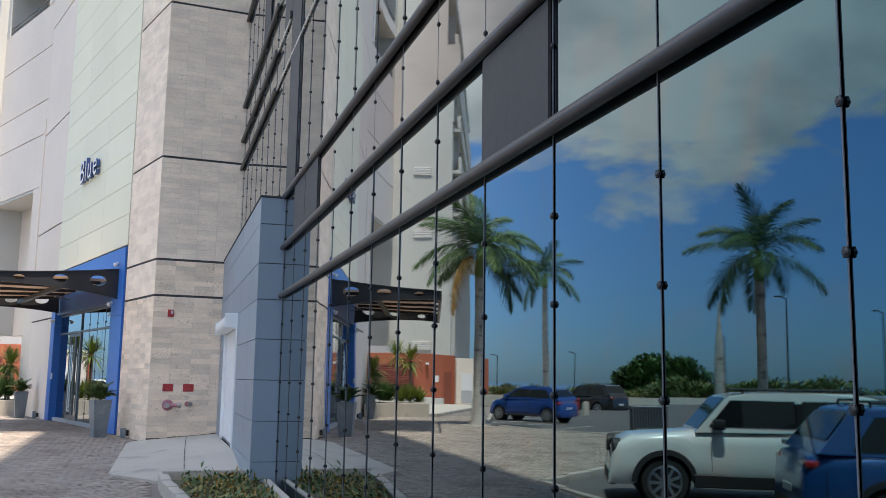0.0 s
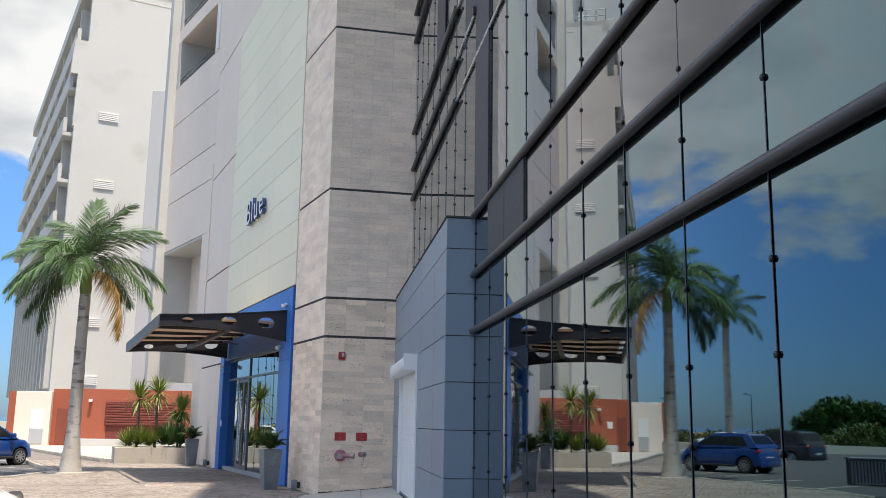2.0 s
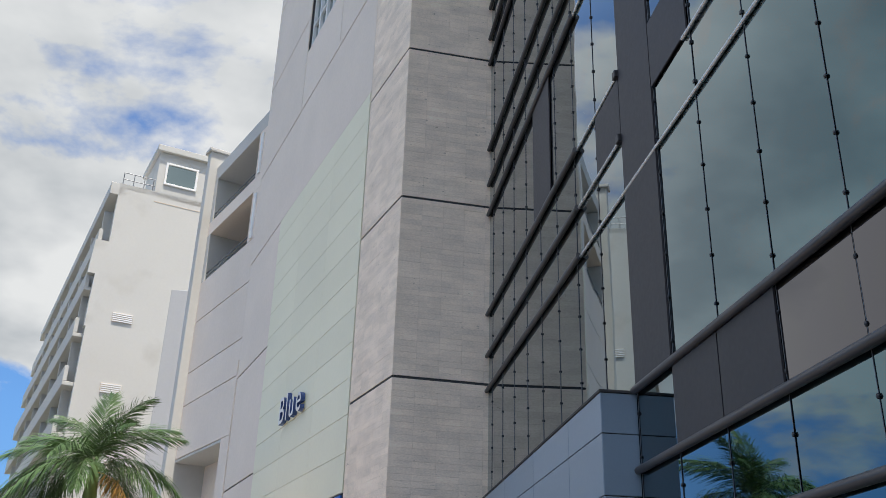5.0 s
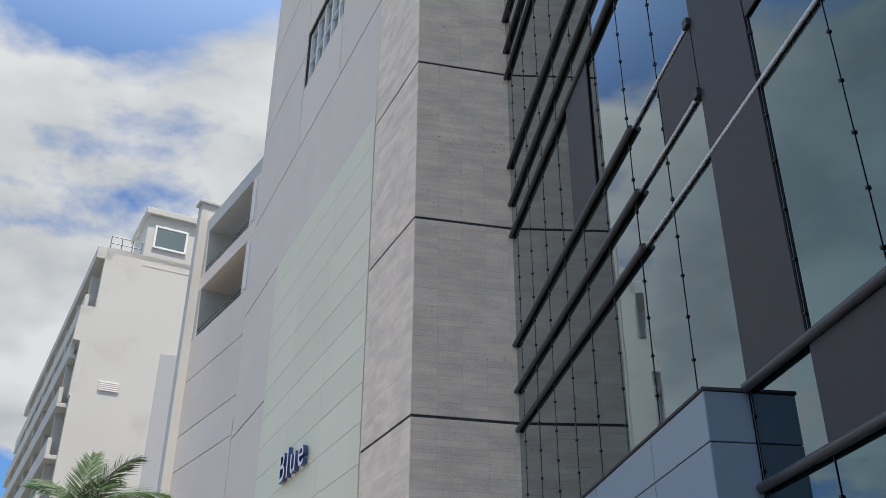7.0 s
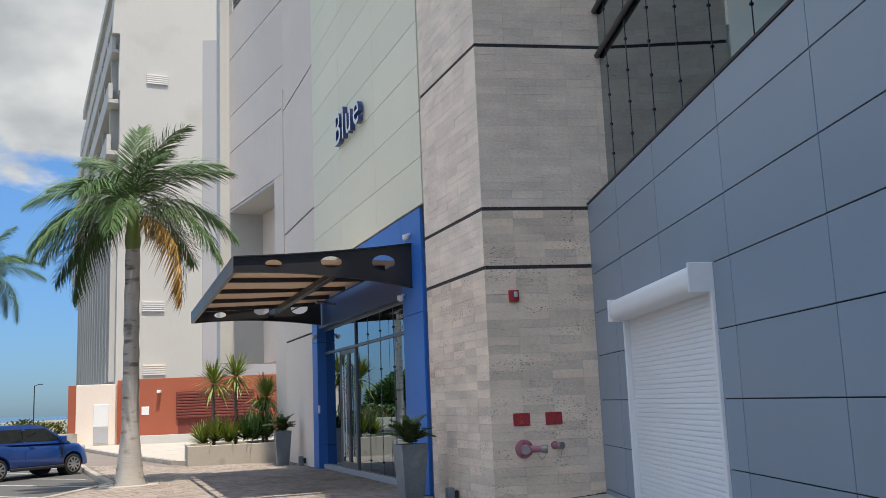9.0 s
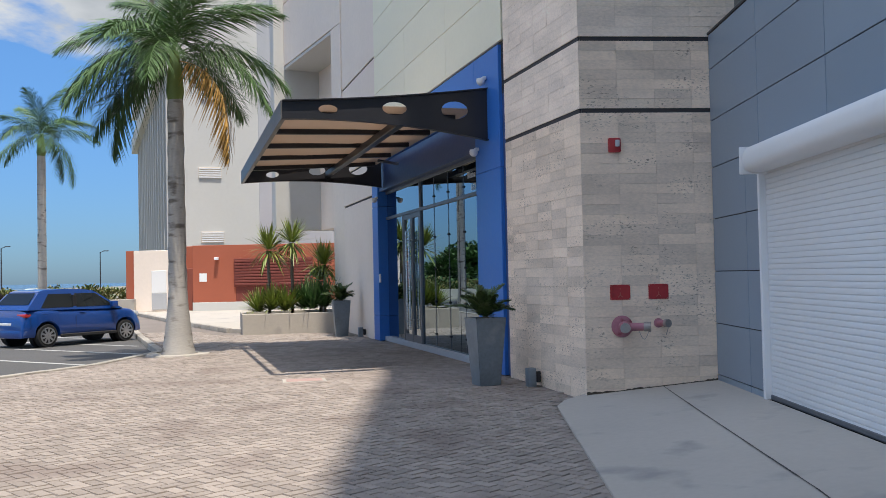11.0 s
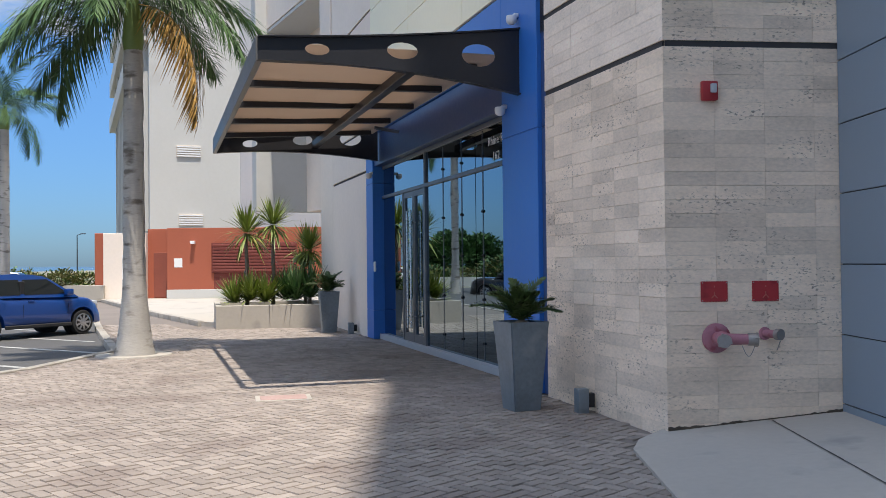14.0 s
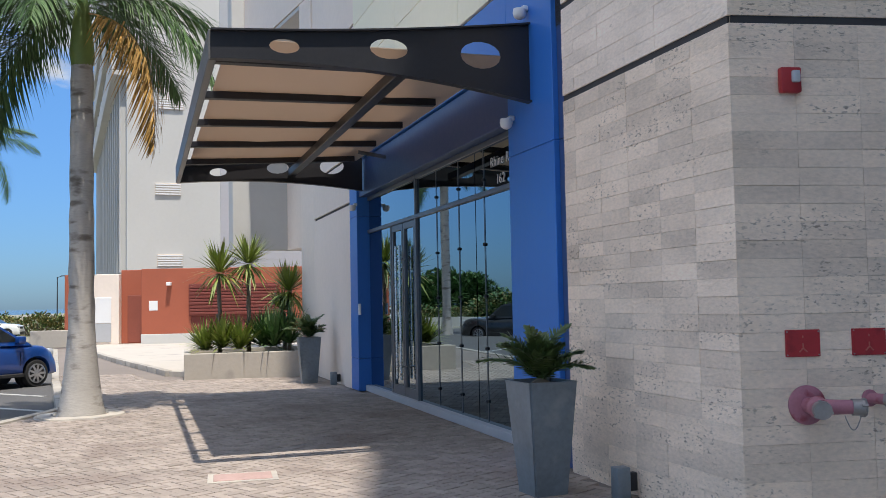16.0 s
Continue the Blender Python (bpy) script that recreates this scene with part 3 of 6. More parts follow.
# writing runs with its reader's right towards the pier, so along -x here
READ = Matrix(((-1, 0, 0, 0), (0, 0, 1, 0), (0, 1, 0, 0), (0, 0, 0, 1)))
sign_blue = surface("sign_blue", (0.035, 0.075, 0.22), vary=0.05, rough=0.35, bump=0.0)
sign_white = surface("sign_white", (0.8, 0.8, 0.8), vary=0.02, rough=0.5, bump=0.0)
sign = thing("facade_sign", "raised white sign letters with blue sides on the cream facade", "sign", at=FACADE @ pose(6.75, 0.0, 7.15))
widths = {"B": 0.0, "l": 0.66, "u": 0.98, "e": 1.62}
for ch, off in widths.items():
    face = text_mesh("letter", ch, 1.02, 0.055, (sign_white, sign_blue), sign, pose(1.15 - off, 0.10, 0.02) @ READ)
    face["label"] = "white sign letter with deep blue sides"

glazing_words = thing("door_lettering", "white lettering on the glass over the entrance", "lettering", at=FACADE @ pose(4.62, GO + 0.006, 2.77))
x_run = 0.0
for ch, step in zip("Rhine Road", (0.105, 0.09, 0.04, 0.09, 0.09, 0.05, 0.105, 0.09, 0.09, 0.09)):
    if ch != " ":
        text_mesh("letter", ch, 0.16, 0.002, sign_white, glazing_words, pose(0.15 - x_run, 0, 0.24) @ READ)
    x_run += step
for i, ch in enumerate("162"):
    text_mesh("letter", ch, 0.16, 0.002, sign_white, glazing_words, pose(-0.02 - 0.09 * i, 0, 0.03) @ READ)

# ---- canopy ----
canopy = thing("entrance_canopy", "black steel canopy with round cut-outs and beige fabric under it", "canopy", at=FACADE)
fabric = surface("fabric", (0.62, 0.52, 0.43), vary=0.05, coarse=1, fine=60, rough=0.9, bump=0.1)
ft = fabric.node_tree
f_tr, f_mix = ft.nodes.new("ShaderNodeBsdfTranslucent"), ft.nodes.new("ShaderNodeMixShader")
f_tr.inputs["Color"].default_value = (0.62, 0.51, 0.42, 1)
f_mix.inputs[0].default_value = 0.38
ft.links.new(ft.nodes["Principled BSDF"].outputs[0], f_mix.inputs[1])
ft.links.new(f_tr.outputs[0], f_mix.inputs[2])
ft.links.new(f_mix.outputs[0], ft.nodes["Material Output"].inputs[0])
C0S, C1S, C_OUT = 3.12, 10.25, 3.02


def c_top(o):
    u = o / C_OUT
    return 4.17 - 0.42 * u + 0.14 * u * u


def c_bot(o):
    u = o / C_OUT
    return 3.40 + 0.60 * u - 0.36 * u * u


def sag(bm):
    """The frame falls slightly towards its far outer corner."""
    for v in bm.verts:
        v.co.z -= 0.17 * (v.co.x - C0S) / (C1S - C0S) * max(0.0, v.co.y) / C_OUT
    return bm


for s in (C0S, C1S):
    bm = bmesh.new()
    n = 36
    holes = [(0.52, 3.83, 0.205, 0.13), (1.42, 3.83, 0.18, 0.095), (2.38, 3.79, 0.135, 0.065)]
    cols = sorted(set([C_OUT * i / n for i in range(n + 1)] + [h[0] + h[2] * math.cos(math.pi * k / 8) for h in holes for k in range(9)]))

    def span(o):
        cuts = []
        for cx, cz, rx, rz in holes:
            u = abs(o - cx) / rx
            if u <= 1.0001:
                d = rz * math.sqrt(max(0.0, 1 - u * u))
                cuts.append((cz - d, cz + d))
        return cuts

    for a, b in zip(cols, cols[1:]):
        mid = (a + b) / 2
        inside = [h for h in holes if abs(mid - h[0]) < h[2]]
        if inside:
            ca, cb = span(a), span(b)
            cz = inside[0][1]
            ca = ca[0] if ca else (cz, cz)
            cb = cb[0] if cb else (cz, cz)
            bands = [((c_bot(a), ca[0]), (c_bot(b), cb[0])), ((ca[1], c_top(a)), (cb[1], c_top(b)))]
        else:
            bands = [((c_bot(a), c_top(a)), (c_bot(b), c_top(b)))]
        for (a0, a1), (b0, b1) in bands:
            f = [bm.verts.new((s, a, a0)), bm.verts.new((s, b, b0)), bm.verts.new((s, b, b1)), bm.verts.new((s, a, a1))]
            bm.faces.new(f)
    bmesh.ops.remove_doubles(bm, verts=bm.verts, dist=0.0004)
    ret = bmesh.ops.extrude_face_region(bm, geom=list(bm.faces))
    bmesh.ops.translate(bm, vec=(0.012, 0, 0), verts=[v for v in ret["geom"] if isinstance(v, bmesh.types.BMVert)])
    part("side_plate", sag(bm), steel_black, canopy, "black side plate with three oval holes")
    for top in (True, False):
        bm = bmesh.new()
        prev = None
        for i in range(19):
            o = C_OUT * i / 18
            z = c_top(o) if top else c_bot(o)
            ring = [bm.verts.new((s + dx, o, z + dz)) for dx, dz in ((-0.045, -0.008), (0.055, -0.008), (0.055, 0.008), (-0.045, 0.008))]
            if prev:
                for j in range(4):
                    bm.faces.new((prev[j], prev[(j + 1) % 4], ring[(j + 1) % 4], ring[j]))
            prev = ring
        part("flange", sag(bm), steel_black, canopy)
for o, z0, z1, w in ((C_OUT, 3.63, 3.90, 0.05), (1.22, 3.68, 3.80, 0.09)):
    bm = bmesh.new()
    soft_box(bm, C0S + 0.01, C1S, o - w, o + w * 0.4, z0, z1, 0.008, 1)
    part("beam", sag(bm), steel_grey if o > 2 else steel_black, canopy)
for i in range(5):
    s = C0S + (C1S - C0S) * (i + 0.5) / 5
    bm = bmesh.new()
    soft_box(bm, s - 0.05, s + 0.05, 0.3, C_OUT - 0.02, 3.80, 3.88, 0.006, 1)
    part("purlin", sag(bm), steel_black, canopy)
for o0, o1 in ((0.12, 2.84),):
    bm = bmesh.new()
    box(bm, C0S + 0.24, C1S - 0.08, o0, o1, 3.90, 3.908)
    part("fabric", sag(bm), fabric, canopy, "stretched beige fabric")
for s in (8.6,):
    bm = bmesh.new()
    tube(bm, (s, 0.02, 3.72), (s, 0.45, 3.80), 0.03, n=8)
    part("strut", sag(bm), alu_frame, canopy)

# ---- wing with balconies, beyond the facade ----
W_AT = FACADE @ Vector((F_END, 0, 0))
WING = pose(W_AT.x, W_AT.y, 0, 0, 0, 90 + 25.5)
wing = thing("wall_wing", "pale tan wing with two balcony openings and a white end fin", "facade", kind="structure", at=WING)


def w_box(name, x0, x1, y0, y1, z0, z1, mat, edge=0.006):
    bm = bmesh.new()
    soft_box(bm, x0, x1, y0, y1, z0, z1, edge, 1)
    return part(name, bm, mat, wing)


WL = 5.7
ZC, ZB, ZA = 10.35, 11.67, 13.77
w_box("core", 0.0, WL, -7.0, -1.8, 8.22, 20.5, white_render)
w_box("lower_wall", 0.0, WL, -7.0, -1.2, 3.0, 8.32, facade_tan)
w_box("corner_pier", -0.1, 0.9, -1.9, -0.02, -0.1, 8.32, facade_tan)
for z0, z1 in ((8.32, ZC), (ZC, ZB), (ZB, ZA), (ZA, 15.5)):
    w_box("panel", 0.02, WL, -1.8, -0.02, z0 + 0.016, z1 - 0.016, facade_tan)
    w_box("joint", 0.03, WL - 0.01, -1.7, -0.07, z1 - 0.03, z1 + 0.03, joint_dark)
w_box("soffit", 0.02, WL, -1.8, -0.04, 8.22, 8.32, white_render)
w_box("corner_fin", -0.09, 0.0, -0.06, 0.05, 4.2, 10.85, facade_tan)
for z0, z1 in ((15.5, 17.6), (18.2, 20.2)):
    w_box("pier", 0.02, 0.75, -1.8, -0.02, z0, z1, facade_tan)
    w_box("pier", WL - 0.35, WL, -1.8, -0.02, z0, z1, white_render)
    w_box("slot", 0.26, 0.46, -0.06, 0.03, z0 + 0.05, z1 - 0.2, white_metal)
    bm = bmesh.new()
    tube(bm, (0.75, -0.1, z0 + 0.35), (WL - 0.35, -0.1, z0 + 0.35), 0.025, n=8)
    tube(bm, (0.75, -0.1, z0 + 0.18), (WL - 0.35, -0.1, z0 + 0.18), 0.015, n=8)
    part("balcony_rail", bm, alu_frame, wing)
    bm = bmesh.new()
    box(bm, 2.0, 4.6, -1.79, -1.78, z0 + 0.1, z1 - 0.3)
    part("window_pane", bm, window_glass, wing)
w_box("floor_band", 0.02, WL, -1.8, -0.02, 17.6, 18.2, facade_tan)
w_box("parapet", 0.02, WL, -1.8, -0.02, 20.2, 20.85, white_render)
w_box("roof", 0.0, WL, -7.0, -1.8, 20.5, 20.8, white_render)
w_box("fin", WL, WL + 0.45, -2.6, 0.32, 3.0, 21.6, white_render, 0.02)
w_box("fin_cap", WL - 0.1, WL + 0.55, -2.7, 0.42, 21.6, 21.75, white_render, 0.02)

# ---- neighbouring tower ----
door_red = surface("door_red", (0.25, 0.065, 0.04), vary=0.15, coarse=2, fine=20, rough=0.6, bump=0.1)
TOWER = pose(-16.26, 64.56, 0, 0, 0, 21)
# grey with the annex slab's shade in the colour; plain grey on the cabinet door
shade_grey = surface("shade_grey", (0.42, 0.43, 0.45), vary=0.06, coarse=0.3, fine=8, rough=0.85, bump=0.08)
dark_window = mirror_glass("dark_window", (0.10, 0.12, 0.14), 0.01)
tower = thing("apartment_tower", "tall white rendered tower with stepped balconies and a roof cabin", "building", at=TOWER)


def t_box(name, x0, x1, y0, y1, z0, z1, mat, edge=0.02, label=""):
    bm = bmesh.new()
    soft_box(bm, x0, x1, y0, y1, z0, z1, edge, 1)
    return part(name, bm, mat, tower, label)


def left_edge(z):
    for za, zb, xa, xb in ((-1, 9, -0.9, -0.85), (9, 16, -0.85, -0.8), (16, 22, -0.8, -0.7), (22, 31.1, -0.7, 0.0)):
        if z <= zb:
            return xa + (xb - xa) * (z - za) / (zb - za)
    return 0.0


DEPTH = 38.0
bm = bmesh.new()
steps = [(-0.2, -0.45), (20.6, -0.45), (20.6, -0.55), (24.2, -0.5), (24.2, -0.95), (26.6, -0.85), (26.6, 0.0), (31.0, 0.0)]
outline = [(x, z) for z, x in steps] + [(14.0, 31.0), (14.0, -0.2)]
front = [bm.verts.new((x, 0, z)) for x, z in outline]
back = [bm.verts.new((x, 0.6, z)) for x, z in outline]
bm.faces.new(front)
bm.faces.new(back[::-1])
for i in range(len(outline)):
    bm.faces.new((front[i], front[(i + 1) % len(outline)], back[(i + 1) % len(outline)], back[i]))
part("end_wall", bm, white_render, tower)
t_box("core", 1.4, 14.0, 0.6, DEPTH, -0.2, 30.6, white_render)
t_box("roof", 0.0, 14.0, 0.0, DEPTH, 30.6, 31.0, white_render)
t_box("eave", -0.55, 0.5, 0.0, DEPTH, 30.1, 30.98, white_render)
for z in (26.6, 23.4, 20.2, 17.0, 13.8):
    x = left_edge(z) - 0.35
    t_box("balcony", x, 1.4, 0.5, DEPTH, z - 0.25, z + 0.0, white_render)
    t_box("parapet", x, x + 0.25, 0.5, DEPTH, z, z + 1.0, white_render)
    for i in range(7):
        y = 2.0 + i * 5.2
        t_box("divider", x + 0.25, 1.4, y - 0.12, y + 0.12, z + 0.0, z + 2.95, white_render)
        bm = bmesh.new()
        box(bm, 1.37, 1.39, y + 0.5, y + 4.6, z + 0.1, z + 2.4)
        part("window_pane", bm, dark_window, tower)
for i in range(15):
    y = 1.0 + i * 2.4
    t_box("pilaster", -0.75, 0.2, y, y + 0.3, 3.3, 13.6, white_render)
t_box("lower_wall", 0.2, 1.4, 0.6, DEPTH, -0.2, 13.5, white_render)
for i in range(15):
    for z in (4.2, 7.2, 10.2):
        bm = bmesh.new()
        box(bm, 0.17, 0.19, 1.5 + i * 2.4, 3.2 + i * 2.4, z, z + 2.2)
        part("window_pane", bm, dark_window, tower)
# pale curved shield on the end wall
bm = bmesh.new()
arc = [(5.4, 24.2), (4.5, 22.0), (3.65, 19.5), (2.75, 16.0), (2.2, 12.5), (2.15, 9.0), (2.7, 6.0), (3.6, 3.4)]
outline = arc + [(13.9, 3.4), (13.9, 24.2)]
front = [bm.verts.new((x, -0.006, z)) for x, z in outline]
back = [bm.verts.new((x, 0.0, z)) for x, z in outline]
bm.faces.new(front)
for i in range(len(outline)):
    bm.faces.new((front[i], front[(i + 1) % len(outline)], back[(i + 1) % len(outline)], back[i]))
part("curved_shield", bm, white_render, tower)
for x, z in ((1.05, 21.5), (1.1, 16.8), (1.1, 12.1), (0.95, 7.6), (1.05, 3.9)):
    vent = t_box("louvre", x - 0.02, x + 1.28, -0.03, 0.01, z - 0.32, z + 0.32, joint_mid, 0.004)
    for i in range(5):
        bm = bmesh.new()
        box(bm, x, x + 1.26, -0.09, -0.02, z - 0.29 + i * 0.125, z - 0.22 + i * 0.125)
        part("slat", bm, white_metal, vent)
cabin = t_box("roof_cabin", 2.35, 9.0, 0.3, 5.0, 31.0, 34.3, white_render)
t_box("cabin_roof", 2.1, 9.3, 0.0, 5.3, 34.3, 34.75, white_render)
bm = bmesh.new()
box(bm, 3.0, 5.0, 0.27, 0.285, 31.95, 33.4)
part("window_pane", bm, window_glass, tower)
for x0, x1, z0, z1 in ((2.85, 3.0, 31.8, 33.55), (5.0, 5.15, 31.8, 33.55), (3.0, 5.0, 31.8, 31.95), (3.0, 5.0, 33.4, 33.55)):
    t_box("window_frame", x0, x1, 0.18, 0.3, z0, z1, white_metal)
bm = bmesh.new()
for x in (0.2, 0.9, 1.6, 2.2):
    tube(bm, (x, 0.3, 31.0), (x, 0.3, 32.0), 0.03, n=6)
for z in (31.5, 32.0):
    tube(bm, (0.2, 0.3, z), (2.3, 0.3, z), 0.03, n=6)
part("roof_rail", bm, alu_frame, tower)
t_box("roof_line", 2.4, 14.0, -0.02, 0.02, 30.2, 30.27, joint_mid, 0.004)

# pale wall that lies in shade, which its grey colour carries
annex = thing("wall_annex", "wall slab between the wing and the tower, its shade painted grey", "wall", kind="structure")
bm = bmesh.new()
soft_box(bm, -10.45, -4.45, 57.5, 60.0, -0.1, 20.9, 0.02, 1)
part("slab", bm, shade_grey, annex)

# red base building
red = thing("red_annex", "single-storey terracotta-red rendered annex with a white plinth", "building", at=pose(-12.45, 52.7, 0.1, 0, 0, 2))


def r_box(name, x0, x1, y0, y1, z0, z1, mat, edge=0.012, label=""):
    bm = bmesh.new()
    soft_box(bm, x0, x1, y0, y1, z0, z1, edge, 1)
    return part(name, bm, mat, red, label)


r_box("wall", 0.0, 6.888, 0.0, 2.132, 0.369, 2.87, red_render)
r_box("plinth", -0.016, 6.904, -0.025, 2.132, -0.082, 0.369, white_render)
r_box("wall", -0.984, 0.0, 0.82, 2.132, 0.0, 2.87, red_render)
r_box("door_recess", -0.738, -0.164, 0.787, 0.82, 0.041, 1.886, door_red)
r_box("pale_wall", -2.706, -0.984, 0.492, 2.132, 0.0, 2.706, facade_tan)
r_box("red_edge", -3.075, -2.706, 0.574, 2.132, 0.328, 2.706, red_render)
r_box("low_wall", -4.264, -2.624, 0.246, 0.492, -0.082, 0.574, concrete)
r_box("cabinet_door", -1.927, -1.271, 0.459, 0.492, 0.82, 1.804, white_metal)
r_box("cabinet_door", -1.927, -1.271, 0.459, 0.492, 0.082, 0.804, shade_grey)
r_box("shutter_panel", 1.804, 5.248, -0.082, 0.0, 1.025, 2.255, red_dark, label="dark red slatted shutter panel")
for i in range(9):
    r_box("slat", 1.85, 5.2, -0.12, -0.082, 1.08 + i * 0.127, 1.17 + i * 0.127, red_dark)
r_box("recess", 1.886, 5.166, -0.01, 0.0, 0.369, 1.025, red_dark)
r_box("notice", 0.287, 0.615, -0.01, 0.0, 1.271, 1.64, white_metal, 0.003)
r_box("camera_mount", 0.984, 1.148, -0.246, 0.0, 2.214, 2.337, white_metal)

# raised concrete walk before the annex
bm = bmesh.new()
prism(bm, [(-16.32, 55.36), (-12.95, 48.39), (-9.99, 42.42), (-7.24, 37.24), (-6.84, 36.95), (-4.05, 37.87), (-3.5, 63.98), (-19.99, 62.82)], -0.15, 0.10)
structure("walkway", bm, concrete, "pale concrete walkway slab with a stone kerb", "walkway")
walk_edge = [(-16.32, 55.36), (-12.95, 48.39), (-9.99, 42.42), (-7.24, 37.24)]
kerb_line = thing("kerb", "row of pale worn kerb stones", "kerb", kind="structure")


def kerb_run(points, z_of, length=0.95, top=0.0, width=0.16):
    for (x0, y0), (x1, y1) in zip(points, points[1:]):
        d = math.hypot(x1 - x0, y1 - y0)
        n = max(1, round(d / length))
        ang = math.degrees(math.atan2(y1 - y0, x1 - x0))
        for i in range(n):
            u = (i + 0.5) / n
            x, y = x0 + (x1 - x0) * u, y0 + (y1 - y0) * u
            key = round(d / n, 2)
            if key not in kerb_mesh:
                b = bmesh.new()
                soft_box(b, -key / 2 + 0.006, key / 2 - 0.006, -width / 2, width / 2, -0.25, 0.02, 0.02, 2)
                kerb_mesh[key] = mesh_of("kerb_stone", b, kerb_stone, True)
            shared("kerb_stone", kerb_mesh[key], kerb_line, pose(x, y, z_of(y) + top + random.uniform(-0.006, 0.006), 0, 0, ang + random.uniform(-0.6, 0.6)))


kerb_mesh = {}
random.seed(11)
kerb_run(walk_edge, lambda y: 0.1)
kerb_run(KERB[1:7], ground_z)
kerb_run([(-2.25, -4.0), (-2.25, 15.3)], ground_z, 1.2)
kerb_run(KERB[6:9], ground_z, 1.1)

# white bay lines on the asphalt
line_paint = surface("line_paint", (0.42, 0.42, 0.40), vary=0.12, coarse=1.5, fine=20, rough=0.85, bump=0.1, stain=(0.16, 0.16, 0.16), stain_scale=3.0, stain_at=0.56)
for i in range(7):
    bm = bmesh.new()
    box(bm, -4.6, 0.0, -0.06, 0.06, 0.0, 0.004)
    y = 26.6 + i * 2.55
    structure("trim_bay_line", bm, line_paint, "worn white parking bay line on the asphalt", "road marking", at=pose(kerb_x(y) - 0.25, y, ground_z(y) - 0.108, 0, 0, -32))

# concrete apron before the shutter
def apron_z(x, y):
    """The slab rises from the paving to the wall, and runs out level with the bed."""
    edge = ground_z(y) + 0.02
    rise = (0.155 - edge) * min(1.0, max(0.0, (y - 15.3) / 2.4))
    return edge + rise * max(0.0, min(1.0, (x + 0.15) / (GX + 0.15)))


joint_dark = surface("joint_dark", (0.06, 0.055, 0.05), vary=0.3, coarse=4, fine=40, rough=0.95, bump=0.2)
dirt_dark = surface("dirt_dark", (0.07, 0.055, 0.04), vary=0.5, coarse=9, fine=60, rough=1.0, bump=0.6)
bm = bmesh.new()
N_A = 24
grid = []
for i in range(N_A + 1):
    y = 15.4 + (22.78 - 15.4) * i / N_A
    xl = 0.62 - 0.84 * min(1.0, max(0.0, (y - 15.4) / 1.2)) + 0.10 * max(0.0, (y - 16.6) / 5.75)
    xl = max(xl, 0.9 * (y - 22.35) - 0.12) if y > 22.35 else xl
    grid.append([bm.verts.new((xl + (GX - xl) * j / 8, y + 0.0 * j, 0)) for j in range(9)])
for line in grid:
    for v in line:
        v.co.z = apron_z(v.co.x, v.co.y)
for la, lb in zip(grid, grid[1:]):
    for j in range(8):
        bm.faces.new((la[j], la[j + 1], lb[j + 1], lb[j]))
rim = [e for e in bm.edges if e.is_boundary]
for v in [g for g in bmesh.ops.extrude_edge_only(bm, edges=rim)["geom"] if isinstance(g, bmesh.types.BMVert)]:
    v.co.z = -0.45
structure("apron", bm, concrete, "smooth pale concrete apron before the roller shutter", "concrete slab")
bm = bmesh.new()
joint_pts = [(1.16, 22.70), (1.10, 21.2), (1.03, 19.2), (0.97, 17.2), (0.95, 16.3)]
for (xa, ya), (xb, yb) in zip(joint_pts, joint_pts[1:]):
    n = 6
    for i in range(n):
        p = [(xa + (xb - xa) * u + 0.006 * noise.noise((ya + u, 3.1, 0)), ya + (yb - ya) * u) for u in (i / n, (i + 1) / n)]
        w = 0.006 + 0.004 * noise.noise((p[0][1] * 3, 0, 0))
        q = [bm.verts.new((x + s * w, y, apron_z(x, y) + 0.006)) for (x, y), s in ((p[0], -1), (p[0], 1), (p[1], 1), (p[1], -1))]
        bm.faces.new(q[::-1])
structure("trim_joint", bm, joint_dark, "dark sealed control joint along the concrete apron", "joint")
# gap of dirt under the lowest stones
bm = bmesh.new()
cols = []
for i in range(161):
    u = S_LEN * i / 160
    p = SOUTH @ Vector((u, -0.004, 0))
    z = apron_z(p.x, p.y)
    h = 0.008 + 0.032 * max(0.0, noise.noise((u * 2.6, 1.7, 0)) + 0.35 * noise.noise((u * 23.0, 0.4, 0)) + 0.25)
    cols.append([bm.verts.new(SOUTH @ Vector((u, y, zz))) for y, zz in ((-0.016, -0.2), (-0.012, z + h * 0.5), (-0.004, z + h), (0.02, z + h))])
for a, b in zip(cols, cols[1:]):
    for j in range(3):
        bm.faces.new((a[j], b[j], b[j + 1], a[j + 1]))
structure("trim_base", bm, dirt_dark, "crumbled dark dirt where the stone meets the apron", "dirt")

# kerbed planting bed along the glass
bed = thing("planting_bed", "kerbed soil bed with low scrubby plants along the glass", "planting bed", kind="structure")
BED = [(0.62, 15.25), (0.66, 14.4), (0.98, 11.6), (1.1, 6.0), (1.1, -8.0)]
for (xa, ya), (xb, yb) in zip(BED, BED[1:]):
    n = max(1, round(math.hypot(xb - xa, yb - ya) / 0.8))
    for i in range(n):
        u0, u1 = i / n, (i + 1) / n
        xm, ym = xa + (xb - xa) * (u0 + u1) / 2, ya + (yb - ya) * (u0 + u1) / 2
        d = math.hypot(xb - xa, yb - ya) / n
        bm = bmesh.new()
        soft_box(bm, -d / 2 + 0.004, d / 2 - 0.004, -0.075, 0.075, -0.2, 0.19, 0.02, 2)
        part("kerb_stone", bm, concrete, bed, at=pose(xm, ym, ground_z(ym), 0, 0, math.degrees(math.atan2(yb - ya, xb - xa))))
bm = bmesh.new()
soft_box(bm, 0.60, 2.0, 15.2, 15.36, -0.35, 0.05, 0.02, 2)
